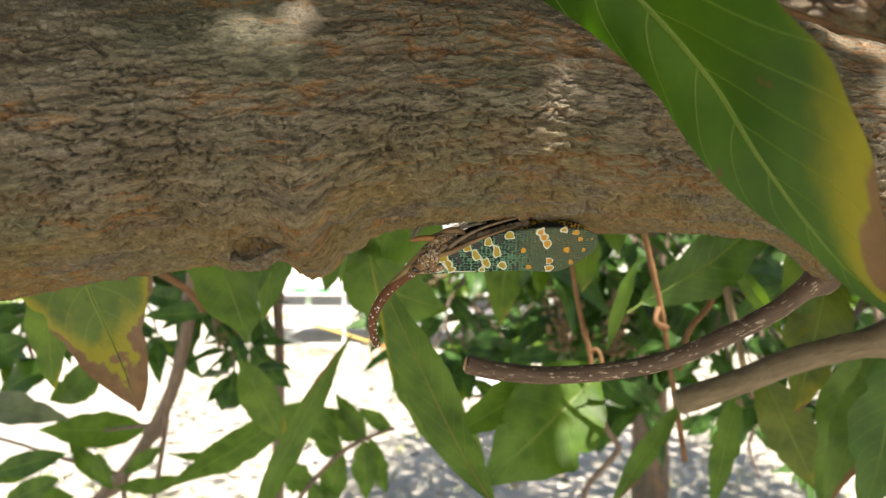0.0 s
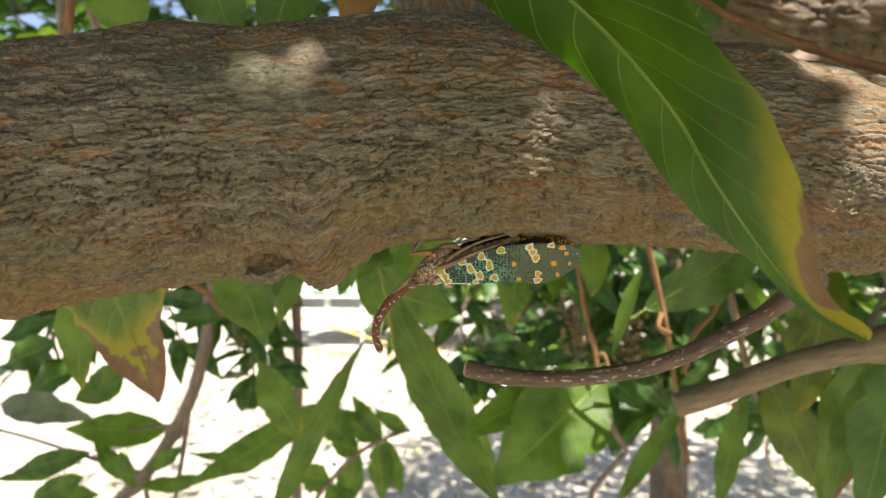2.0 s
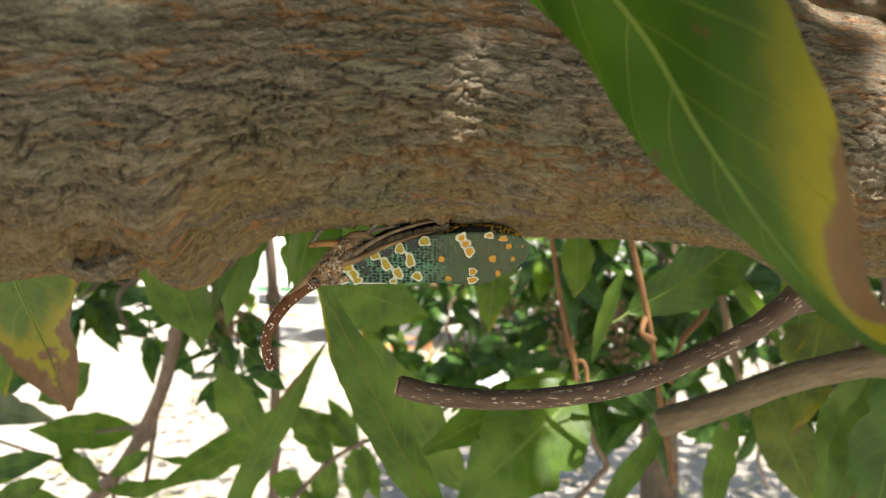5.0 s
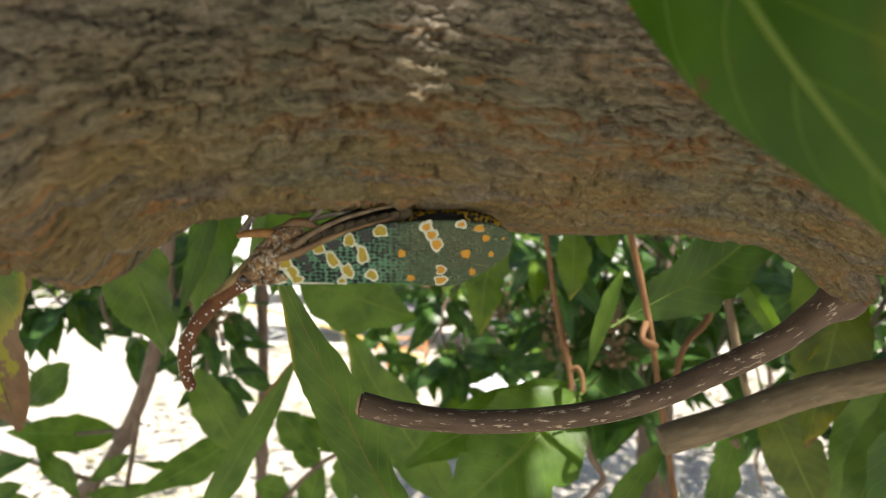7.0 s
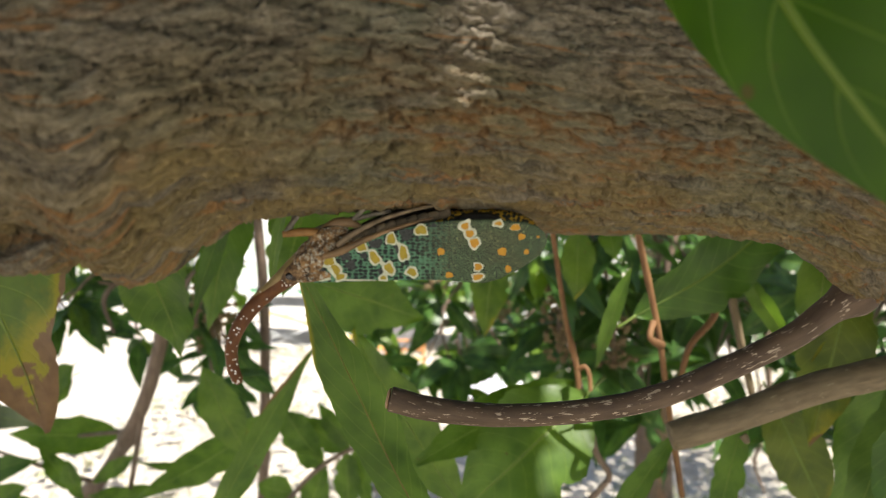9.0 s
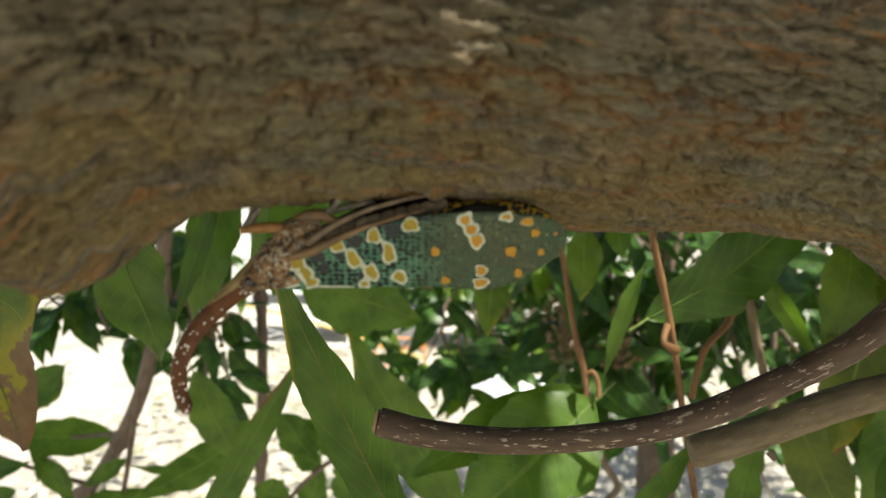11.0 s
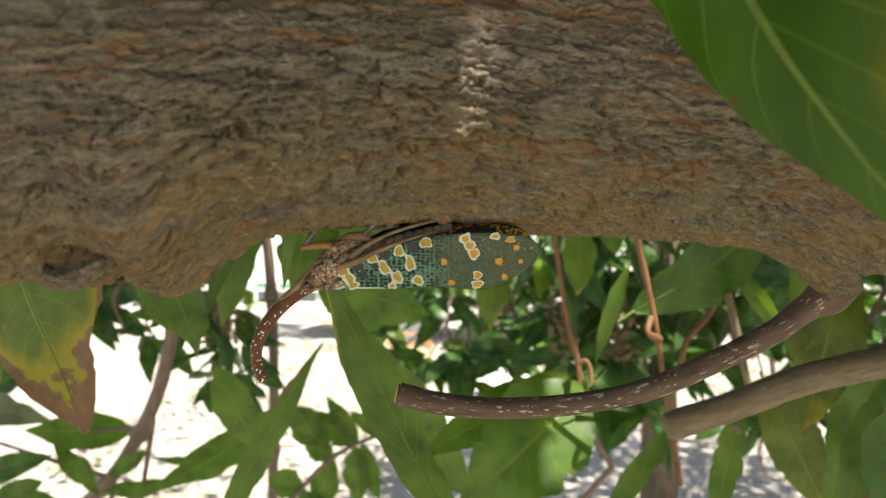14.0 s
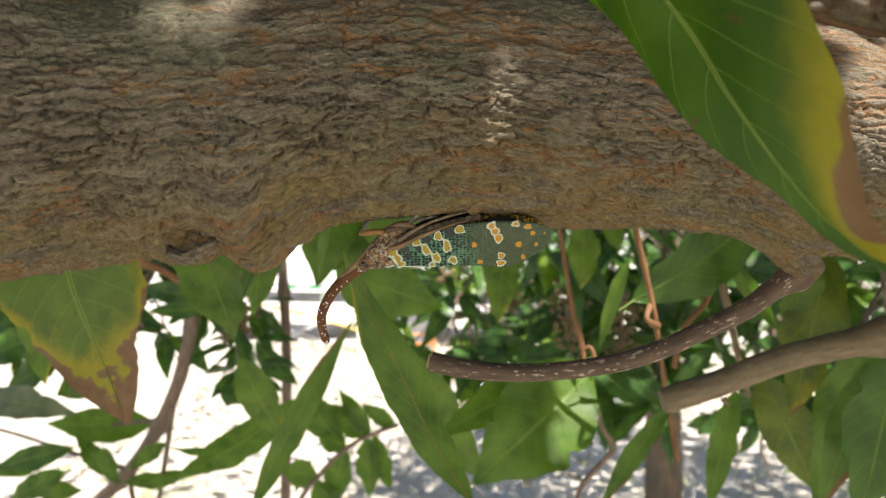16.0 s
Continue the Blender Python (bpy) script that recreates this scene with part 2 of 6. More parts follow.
# rubber grey lifted to stand in for sun glare on the tyres
M_RUBBER = plain("glare_grey_rubber", (0.10, 0.10, 0.10), (0.24, 0.23, 0.22), 14, 0.85)
M_SHEET = plain("white_plastic_sheet", (0.72, 0.74, 0.76), (0.82, 0.83, 0.84), 5, 0.45)

# ground: dry soil, straw and thin grass
m = Mat("dry_ground", 0.95, 0.15)
v = m.coord("Object")
g1 = m.noise(v, 0.9, 5)
g2 = m.noise(v, 9, 6, 0.7)
g3 = m.noise(v, 70, 5, 0.7)
c = m.ramp(g2, [(0.3, (0.46, 0.42, 0.34)), (0.55, (0.62, 0.575, 0.48)), (0.75, (0.72, 0.67, 0.575))])
c = m.mix(m.math("MULTIPLY", m.step(g1, 0.5, 0.7), 0.4), c, (0.20, 0.23, 0.09))
c = m.mix(m.math("MULTIPLY", m.step(g3, 0.5, 0.68), 0.5), c, (0.17, 0.13, 0.09))
m.color(c)
m.bump(m.math("ADD", g2, g3), 0.8, 0.03)
M_GROUND = m.m

# insect
m = Mat("forewing_net", 0.6, 0.25)
sepx = m.n("ShaderNodeSeparateXYZ")
tcx = m.n("ShaderNodeTexCoord")
m.link(tcx.outputs["Object"], sepx.inputs[0])
outer = m.step(sepx.outputs["X"], -0.001, 0.011)


def flat_cells(scale, stretch, jitter, feature):
    mp = m.n("ShaderNodeMapping")
    mp.inputs["Scale"].default_value = (stretch, 0, 1)
    mp.inputs["Location"].default_value = (0, 0.5 / scale, 0)
    m.link(tcx.outputs["Object"], mp.inputs["Vector"])
    node = m.n("ShaderNodeTexVoronoi", Scale=scale, Randomness=jitter)
    node.feature = feature
    m.link(mp.outputs[0], node.inputs["Vector"])
    return node


v = m.coord("Object")
soft = m.noise(v, 260, 4)
green = m.mix(m.step(soft, 0.38, 0.66), (0.075, 0.190, 0.110), (0.040, 0.115, 0.070))
dots = flat_cells(1750, 0.66, 0.45, "F1").outputs["Distance"]
green = m.mix(m.math("MULTIPLY", m.step(dots, 0.60, 0.40), m.step(soft, 0.26, 0.42)), green, (0.006, 0.010, 0.009))
net = flat_cells(2500, 1.25, 0.7, "DISTANCE_TO_EDGE").outputs["Distance"]
far = m.mix(m.step(m.noise(v, 180, 3), 0.4, 0.65), (0.115, 0.175, 0.080), (0.150, 0.175, 0.080))
far = m.mix(m.step(net, 0.045, 0.12), far, (0.010, 0.018, 0.011))
c = m.mix(outer, green, far)
m.color(c)
m.bump(net, 0.25, 0.00015)
M_WING = m.m
m = Mat("hindwing_yellow", 0.6, 0.3)
v = m.coord("Object")
cell = m.voronoi(v, 1400).outputs["Distance"]
m.color(m.mix(m.step(cell, 0.62, 0.46), (0.42, 0.24, 0.02), (0.02, 0.02, 0.012)))
M_HIND = m.m
M_SPOT = plain("ochre_spot", (0.32, 0.150, 0.005), (0.44, 0.225, 0.010), 900, 0.6)
M_OLIVESPOT = plain("olive_spot", (0.22, 0.170, 0.010), (0.32, 0.240, 0.015), 900, 0.6)
M_DARKPATCH = plain("dark_wing_patch", (0.008, 0.010, 0.010), (0.035, 0.04, 0.036), 2200, 0.7)
M_HALO = plain("white_wax", (0.34, 0.37, 0.27), (0.52, 0.54, 0.43), 1100, 0.85, 0.2, 0.0001)
M_HORN = plain("red_brown_horn", (0.066, 0.025, 0.008), (0.125, 0.048, 0.014), 500, 0.55, 0.22, 0.0002)
M_HORNTOP = plain("olive_horn_back", (0.14, 0.10, 0.035), (0.22, 0.16, 0.06), 500, 0.5, 0.4)
M_SPECK = plain("white_speck", (0.72, 0.72, 0.68), (0.82, 0.82, 0.78), 900, 0.8)
m = Mat("tan_thorax", 0.75, 0.25)
v = m.coord("Object")
c = m.ramp(m.noise(v, 1000, 5, 0.7), [(0.38, (0.020, 0.014, 0.009)), (0.50, (0.13, 0.072, 0.028)), (0.64, (0.26, 0.155, 0.065))])
c = m.mix(m.step(m.noise(v, 1500, 4, 0.75), 0.50, 0.62), c, (0.34, 0.33, 0.27))
m.color(c)
m.bump(m.noise(v, 1200, 4), 0.6, 0.0003)
M_THORAX = m.m
M_LEG = plain("brown_leg", (0.10, 0.060, 0.026), (0.22, 0.135, 0.06), 350, 0.55)
M_LEGDARK = plain("dusty_dark_leg", (0.05, 0.045, 0.035), (0.20, 0.18, 0.14), 700, 0.7)
M_BELLY = plain("banded_belly", (0.045, 0.036, 0.024), (0.15, 0.115, 0.07), 480, 0.8, 0.2, 0.0002)
M_SHIN = plain("dusty_shin", (0.09, 0.065, 0.038), (0.21, 0.155, 0.095), 520, 0.8)
M_ORANGELEG = plain("orange_leg", (0.16, 0.075, 0.018), (0.27, 0.14, 0.04), 400, 0.6)
m = Mat("mottled_face", 0.7, 0.3)
v = m.coord("Object")
c = m.ramp(m.noise(v, 620, 5, 0.7), [(0.40, (0.018, 0.013, 0.010)), (0.52, (0.10, 0.055, 0.022)), (0.68, (0.27, 0.18, 0.09))])
m.color(c)
m.bump(m.noise(v, 1200, 4), 0.6, 0.0003)
M_HEAD = m.m
M_BLACK = plain("black_body_and_hollow", (0.008, 0.008, 0.007), (0.03, 0.026, 0.02), 500, 0.6)
M_EYE = plain("dark_eye", (0.012, 0.01, 0.01), (0.03, 0.025, 0.02), 500, 0.25, 0.6)


# ---- builders ----
def part(name, bm, material, parent, label="", smooth=True):
    me = bpy.data.meshes.new(name)
    bm.to_mesh(me)
    bm.free()
    me.materials.append(material)
    if smooth:
        me.shade_smooth()
    ob = new(name, me)
    ob.parent = parent
    if label:
        ob["label"] = label
    return ob


def thing(name, place=(0, 0, 0), label="", category="", group="", kind=""):
    e = new(name)
    e.location = place
    e.empty_display_size = 0.01
    return tagged(e, label, category, group, kind)


def smooth_path(pts, n):
    """Catmull-Rom through rows of x, y, z, r."""
    p = np.array(pts, float)
    p = np.vstack([2 * p[0] - p[1], p, 2 * p[-1] - p[-2]])
    out = []
    for s in np.linspace(0, len(pts) - 1, n):
        i = min(int(s), len(pts) - 2)
        f = s - i
        a, b, c, d = p[i : i + 4]
        out.append(0.5 * (2 * b + (c - a) * f + (2 * a - 5 * b + 4 * c - d) * f**2 + (3 * b - a - 3 * c + d) * f**3))
    return np.array(out)


def frames(path):
    """Side and up vectors along a path that do not twist."""
    t = np.gradient(path[:, :3], axis=0)
    t /= np.linalg.norm(t, axis=1)[:, None]
    ref = np.array((0, 0, 1.0)) if abs(t[0, 2]) < 0.8 else np.array((0, 1.0, 0))
    side, up = [], []
    s = np.cross(t[0], ref)
    for d in t:
        s = s - d * (s @ d)
        s /= np.linalg.norm(s)
        side.append(s), up.append(np.cross(s, d))
    return t, np.array(side), np.array(up)


def mesh_grid(name, verts, nu, nv, uv, wrap, material, parent, attr=None, caps=True):
    """A mesh from an nu by nv grid of vertices, closed round v where wrap is set."""
    idx = np.arange(nu * nv).reshape(nu, nv)
    a = idx[:-1] if wrap else idx[:-1, :-1]
    b = np.roll(idx, -1, 1)[:-1] if wrap else idx[:-1, 1:]
    c = np.roll(idx, -1, 1)[1:] if wrap else idx[1:, 1:]
    d = idx[1:] if wrap else idx[1:, :-1]
    faces = np.stack([a, d, c, b], -1).reshape(-1, 4)
    loops = list(map(tuple, faces.tolist()))
    if wrap and caps:
        loops += [tuple(idx[0].tolist()), tuple(idx[-1][::-1].tolist())]
    me = bpy.data.meshes.new(name)
    me.from_pydata(verts.tolist(), [], loops)
    me.uv_layers.new(name="UVMap")
    li = np.empty(len(me.loops), np.int32)
    me.loops.foreach_get("vertex_index", li)
    w = uv[li].astype(np.float32)
    if wrap:
        # the last column's faces end a whole turn further on
        k = len(faces) * 4
        last = (np.arange(len(faces)) % nv == nv - 1).repeat(4)
        first = (li[:k] % nv == 0) & last
        w[:k][first, 1] += WRAP[0]
    me.uv_layers[0].data.foreach_set("uv", w.ravel())
    for key, values in (attr or {}).items():
        me.attributes.new(key, "FLOAT", "POINT").data.foreach_set("value", np.clip(values, 0, 1).astype(np.float32))
    me.materials.append(material)
    me.shade_smooth()
    ob = new(name, me)
    ob.parent = parent
    return ob


WRAP = [0.0]


def hash3(i, j, k, seed):
    h = (i * 374761393 + j * 668265263 + k * 2147483647 + seed * 144269504) & 0xFFFFFFFF
    h = ((h ^ (h >> 13)) * 1274126177) & 0xFFFFFFFF
    h = ((h ^ (h >> 16)) * 2246822519) & 0xFFFFFFFF
    return ((h ^ (h >> 15)) & 0xFFFFFF) / float(0x1000000)


def value_noise(p, seed=0):
    i = np.floor(p).astype(np.int64)
    f = p - i
    f = f * f * (3 - 2 * f)
    out = 0
    for dx in (0, 1):
        for dy in (0, 1):
            for dz in (0, 1):
                w = (f[:, 0] if dx else 1 - f[:, 0]) * (f[:, 1] if dy else 1 - f[:, 1]) * (f[:, 2] if dz else 1 - f[:, 2])
                out = out + w * hash3(i[:, 0] + dx, i[:, 1] + dy, i[:, 2] + dz, seed)
    return out


def fractal(p, octaves=4, seed=0):
    return sum(value_noise(p * 2**o, seed + o) * 0.5**o for o in range(octaves)) / (2 - 0.5 ** (octaves - 1)) - 0.5


def worley(p, seed=0):
    """Distance to the nearest and second nearest cell point and the cell's random value."""
    i = np.floor(p).astype(np.int64)
    f1 = np.full(len(p), 9.0)
    f2 = np.full(len(p), 9.0)
    cell = np.zeros(len(p))
    for dx in (-1, 0, 1):
        for dy in (-1, 0, 1):
            for dz in (-1, 0, 1):
                a, b, c = i[:, 0] + dx, i[:, 1] + dy, i[:, 2] + dz
                q = np.stack([a + hash3(a, b, c, seed), b + hash3(a, b, c, seed + 1), c + hash3(a, b, c, seed + 2)], -1)
                d = np.linalg.norm(p - q, axis=1)
                near = d < f1
                f2 = np.where(near, f1, np.minimum(f2, d))
                cell = np.where(near, hash3(a, b, c, seed + 3), cell)
                f1 = np.where(near, d, f1)
    return f1, f2, cell


FACE = np.pi / 2


def bark_tube(name, pts, nu, nv, plate, depth, lumps, material, parent, bumps=(), seed=0, front=0.0, under=(), over=()):
    """A limb with cracked bark: plates of size plate (along, around), cracks of that depth, broad lumps,
    and single swellings as rows of place, size, height. under, over: x and millimetres by which the lower and the upper side sag or rise."""
    path = smooth_path(pts, nu)
    t, side, up = frames(path)
    s = np.concatenate([[0], np.cumsum(np.linalg.norm(np.diff(path[:, :3], axis=0), axis=1))])
    turn = np.linspace(-np.pi, np.pi, nv, endpoint=False)
    ang = turn - front * np.sin(turn) + FACE
    ring = np.cos(ang)[None, :, None] * side[:, None] + np.sin(ang)[None, :, None] * up[:, None]
    r = path[:, 3][:, None]
    pos = path[:, None, :3] + ring * r[..., None]
    S = np.repeat(s, nv)
    R = np.repeat(path[:, 3], nv)
    A = np.tile(ang, nu)
    q = np.stack([S, np.cos(A) * R, np.sin(A) * R], -1)
    warp = np.stack([fractal(q / (plate[1] * 4), 3, seed + 11), fractal(q / (plate[1] * 4), 3, seed + 23), fractal(q / (plate[1] * 4), 3, seed + 37)], -1)
    ragged = np.stack([fractal(q / (plate[1] * 0.9), 2, seed + 13), fractal(q / (plate[1] * 0.7), 3, seed + 25), fractal(q / (plate[1] * 0.7), 3, seed + 39)], -1)
    w = q + warp * plate[1] * (2.2, 1.0, 1.0) + ragged * plate[1] * (1.2, 0.50, 0.50)
    cells = np.array((plate[0], plate[1], plate[1]))
    f1, f2, cell = worley(w / cells, seed)
    cellb = (cell * 7.13) % 1.0
    open_ = np.clip(0.1 + 2.0 * (0.5 + fractal(q / (plate[0] * 0.9), 3, seed + 90)), 0, 1.3)
    crack = np.clip(1 - (f2 - f1) / (0.03 + 0.06 * open_), 0, 1) * open_
    g1, g2, cell2 = worley((w + 0.3) / (cells * (0.50, 0.46, 0.46)), seed + 5)
    crack2 = np.clip(1 - (g2 - g1) / 0.13, 0, 1) * np.clip(0.2 + 2.2 * fractal(q / plate[0], 2, seed + 95), 0, 1)
    dome = np.sqrt(np.clip((f2 - f1) / 0.55, 0, 1))
    # loose flakes lie in thin layers with torn edges
    layer = 4.0 * (0.5 + fractal((q + ragged * plate[1] * 0.6) / (plate[0] * 0.9, plate[1] * 1.7, plate[1] * 1.7), 3, seed + 44))
    rise = layer - np.floor(layer)
    layer = np.floor(layer) + np.clip(rise / 0.25, 0, 1) - 2.0
    worn = 1 - 0.8 * np.clip(ring.reshape(-1, 3)[:, 2] * 2.2 + 0.6, 0, 1) * np.clip(0.7 + 1.6 * fractal(q / (R[:, None] * 1.1), 2, seed + 77), 0, 1)
    crack, crack2 = crack * worn, crack2 * worn
    h = depth * (-1.2 * crack - 0.45 * crack2 + 0.30 * dome + (cellb - 0.5) * 0.60 + (cell2 - 0.5) * 0.45 + 0.40 * layer)
    h = h + depth * 0.70 * fractal(q / np.array((plate[0] * 0.14, plate[1] * 0.28, plate[1] * 0.28)), 3, seed + 50)
    h = h + lumps * 2 * fractal(q / (R[:, None] * 1.4), 3, seed + 70)
    crumb = np.clip(-ring.reshape(-1, 3)[:, 2] * 1.4 + 0.2, 0, 1)
    h = h + depth * crumb * (2.0 * fractal(q / (plate[1] * np.array((1.5, 0.9, 0.9))), 3, seed + 52) + 0.9 * np.abs(fractal(q / (plate[1] * np.array((0.8, 0.45, 0.45))), 2, seed + 57)))
    flat = pos.reshape(-1, 3)
    for place, size, height in bumps:
        d = (flat - np.array(place)) / np.array(size)
        h = h + height * np.exp(-(d**2).sum(1))
    verts = flat + ring.reshape(-1, 3) * h[:, None]
    for rows, sign in ((under, -1), (over, 1)):
        if rows:
            k = np.clip(ring.reshape(-1, 3)[:, 2] * sign, 0, 1)
            jag = 0.0012 * fractal(q / 0.0022, 2, seed + 61)
            verts[:, 2] += np.interp(verts[:, 0] + jag * k**5, [a for a, b in rows], [b * 0.001 for a, b in rows]) * k * k * (3 - 2 * k)
    WRAP[0] = 2 * np.pi * float(np.mean(path[:, 3]))
    uv = np.stack([S, (A - FACE + np.pi) * np.mean(path[:, 3])], -1)
    fresh = np.clip(fractal(q / (R[:, None] * (1.5, 0.30, 0.30)), 2, seed + 81) * 9 - 0.05, 0, 1)
    inner = np.clip(1 - (f2 - f1) / 0.26, 0, 1)
    # ochre weight grows towards the limb's underside, broken up by noise
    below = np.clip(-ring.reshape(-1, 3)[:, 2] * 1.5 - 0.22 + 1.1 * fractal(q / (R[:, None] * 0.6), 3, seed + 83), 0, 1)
    looks = {"bare": inner * fresh, "tone": 0.55 * cellb + 0.45 * cell2, "crack": np.maximum(crack, 0.5 * crack2), "under_ochre": below}
    return mesh_grid(name, verts, nu, nv, uv, True, material, parent, looks)


def rod(name, pts, material, parent, nv=12, per=6, rough=0.06, label="", nodes=()):
    """A thin stem through rows of x, y, z, r, a little uneven."""
    nu = max(8, per * len(pts))
    path = smooth_path(pts, nu)
    t, side, up = frames(path)
    s = np.concatenate([[0], np.cumsum(np.linalg.norm(np.diff(path[:, :3], axis=0), axis=1))])
    ang = np.linspace(0, 2 * np.pi, nv, endpoint=False)
    r = path[:, 3][:, None] * np.ones(nv)[None]
    q = np.stack([np.repeat(s, nv), np.tile(np.cos(ang), nu) * 0.004, np.tile(np.sin(ang), nu) * 0.004], -1)
    r = r * (1 + rough * 2 * fractal(q / 0.006, 3, len(pts)).reshape(nu, nv))
    for at in nodes:
        r = r * (1 + 0.45 * np.exp(-(((s / s[-1] - at) * s[-1] / (path[:, 3].mean() * 1.4)) ** 2)))[:, None]
    verts = path[:, None, :3] + (np.cos(ang)[None, :, None] * side[:, None] + np.sin(ang)[None, :, None] * up[:, None]) * r[..., None]
    WRAP[0] = 2 * np.pi * float(path[:, 3].mean())
    uv = np.stack([np.repeat(s, nv), np.tile(ang, nu) * path[:, 3].mean()], -1)
    ob = mesh_grid(name, verts.reshape(-1, 3), nu, nv, uv, True, material, parent)
    if label:
        ob["label"] = label
    return ob


def blade_points(length, width, nu, nv, arc, fold, wave=0.0, shape=(0.85, 0.9), seed=0, curl=0.0):
    """A blade along +x, facing +z, as a grid of points, with its own coordinates (0..1, -1..1)."""
    u = np.linspace(0, 1, nu)
    v = np.linspace(-1, 1, nv)
    half = width / 2 * np.sin(np.pi * u ** shape[0]) ** shape[1] * (1 - 0.25 * u**4)
    half = np.maximum(half, width * 0.004)
    U, V = np.meshgrid(u, v, indexing="ij")
    H = half[:, None]
    rnd = random.Random(seed)
    p1, p2, p3 = rnd.uniform(0, 6), rnd.uniform(0, 6), rnd.uniform(0, 6)
    edge = 1 + 0.035 * np.sin(U * 31 + p1) + 0.03 * np.sin(U * 17 + p2 + V)
    if nu == 52:
        bite = random.Random(seed * 7 + 1)
        for side in (-1, 1):
            ragged = np.array([bite.uniform(-0.035, 0.025) for _ in range(nu)])
            for _ in range(bite.choice((0, 1, 1, 2))):
                u0, deep, wide = bite.uniform(0.2, 0.9), bite.uniform(0.08, 0.24), bite.uniform(0.012, 0.035)
                ragged = ragged - deep * np.exp(-(((u - u0) / wide) ** 2))
            edge = edge + ragged[:, None] * (V * side > 0) * np.abs(V) ** 4
    Y = V * H * edge
    X = U * length
    Z = -arc * length * (2 * U - 1) ** 2 + fold * np.abs(V) ** 1.2 * H + wave * width * np.abs(V) ** 2 * np.sin(U * 15 + p3 + np.sign(V) * 0.9)
    Z = Z + 0.03 * width * np.sin(U * 9 + p2) + curl * width * U**3
    return np.stack([X, Y, Z], -1), np.stack([U, V], -1)


def leaf_frame(base, tip, roll):
    """Axes of a leaf that faces -y, turned about its length by roll degrees."""
    a = Vector(tip) - Vector(base)
    x = a.normalized()
    face = Vector((0, -1, 0))
    z = (face - x * face.dot(x)).normalized()
    m = Matrix((x, z.cross(x), z)).transposed().to_4x4()
    return Matrix.Translation(base) @ m @ pose(0, 0, 0, roll), a.length


LEAVES = []


def leaf(base, tip, width, roll, arc, fold, material, label, stalk=0.25, rib=None, nu=52, nv=15, wave=0.05, group="leaves round the branch", curl=0.0, shape=(0.85, 0.9)):
    """One leaf: blade, raised midrib and stalk."""
    m, length = leaf_frame(base, tip, roll)
    e = thing("leaf", (0, 0, 0), label, "leaf", group)
    e.matrix_basis = m
    seed = len(LEAVES) + 3
    P, UV = blade_points(length, width, nu, nv, arc, fold, wave, shape, seed, curl)
    mesh_grid("blade", P.reshape(-1, 3), nu, nv, UV.reshape(-1, 2), False, material, e)
    mid = P[:, nv // 2]
    k = max(2, nu // 8)
    pts = [(*mid[i], width * 0.008 * (1.15 - i / nu)) for i in range(0, nu - 1, k)]
    rod("midrib", [(x, y, z + 0.0001, r) for x, y, z, r in pts], rib or M_MIDRIB, e, 6, 3, 0.02)
    if stalk:
        x0, y0, z0 = mid[0]
        s = stalk * width
        rod("stalk", [(x0 - s, y0, z0 - 0.10 * s, width * 0.02), (x0 - s * 0.5, y0, z0 - 0.02 * s, width * 0.016), (x0 + 0.01 * length, y0, z0, width * 0.018)], rib or M_MIDRIB, e, 6, 4, 0.03)
    LEAVES.append(e)
    return e


# ---- ground and distance ----
def ground_sheet():
    xs = np.concatenate([np.linspace(-300, -12, 14), np.linspace(-11, 11, 90), np.linspace(12, 300, 14)])
    ys = np.concatenate([np.linspace(-60, -4, 8), np.linspace(-3, 14, 90), np.linspace(15, 400, 16)])
    X, Y = np.meshgrid(xs, ys, indexing="ij")
    q = np.stack([X.ravel(), Y.ravel(), 0 * X.ravel()], -1)
    Z = 0.10 * fractal(q / 2.2, 3, 5) + 0.03 * fractal(q / 0.4, 3, 9)
    verts = np.stack([X.ravel(), Y.ravel(), Z], -1)
    ob = mesh_grid("ground", verts, len(xs), len(ys), q[:, :2] * 0.1, False, M_GROUND, None)
    ob.data.flip_normals()
    tagged(ob, "dry sunlit ground with straw and thin grass", "ground", kind="structure")


ground_sheet()


def litter():
    """Dry straw, fallen leaves and thin grass on the ground, as one sheet of loose pieces."""
    rnd = random.Random(8)
    V, F, T = [], [], []
    for i in range(5200):
        x, y = rnd.uniform(-2.6, 4.2), rnd.uniform(3.6, 9.5)
        a, L = rnd.uniform(0, 6.28), rnd.uniform(0.03, 0.14)
        grass = rnd.random() < 0.5
        w = rnd.uniform(0.002, 0.005) if grass else rnd.uniform(0.01, 0.03)
        dx, dy = math.cos(a) * L, math.sin(a) * L
        px, py = -math.sin(a) * w, math.cos(a) * w
        z0 = 0.05
        z1 = z0 + (rnd.uniform(0.02, 0.10) if grass else rnd.uniform(0.0, 0.03))
        n = len(V)
        V += [(x - px, y - py, z0), (x + px, y + py, z0), (x + dx * 0.6 + px, y + dy * 0.6 + py, z1), (x + dx * 0.6 - px, y + dy * 0.6 - py, z1), (x + dx, y + dy, z1 + 0.01)]
        F += [(n, n + 1, n + 2, n + 3), (n + 3, n + 2, n + 4)]
    me = bpy.data.meshes.new("ground_litter")
    me.from_pydata(V, [], F)
    me.materials.append(M_STRAW)
    tagged(new("ground_litter", me), "dry straw, fallen leaves and thin grass on the ground", "litter", kind="stuff")


m = Mat("straw", 0.85, 0.2)
geo = m.n("ShaderNodeNewGeometry")
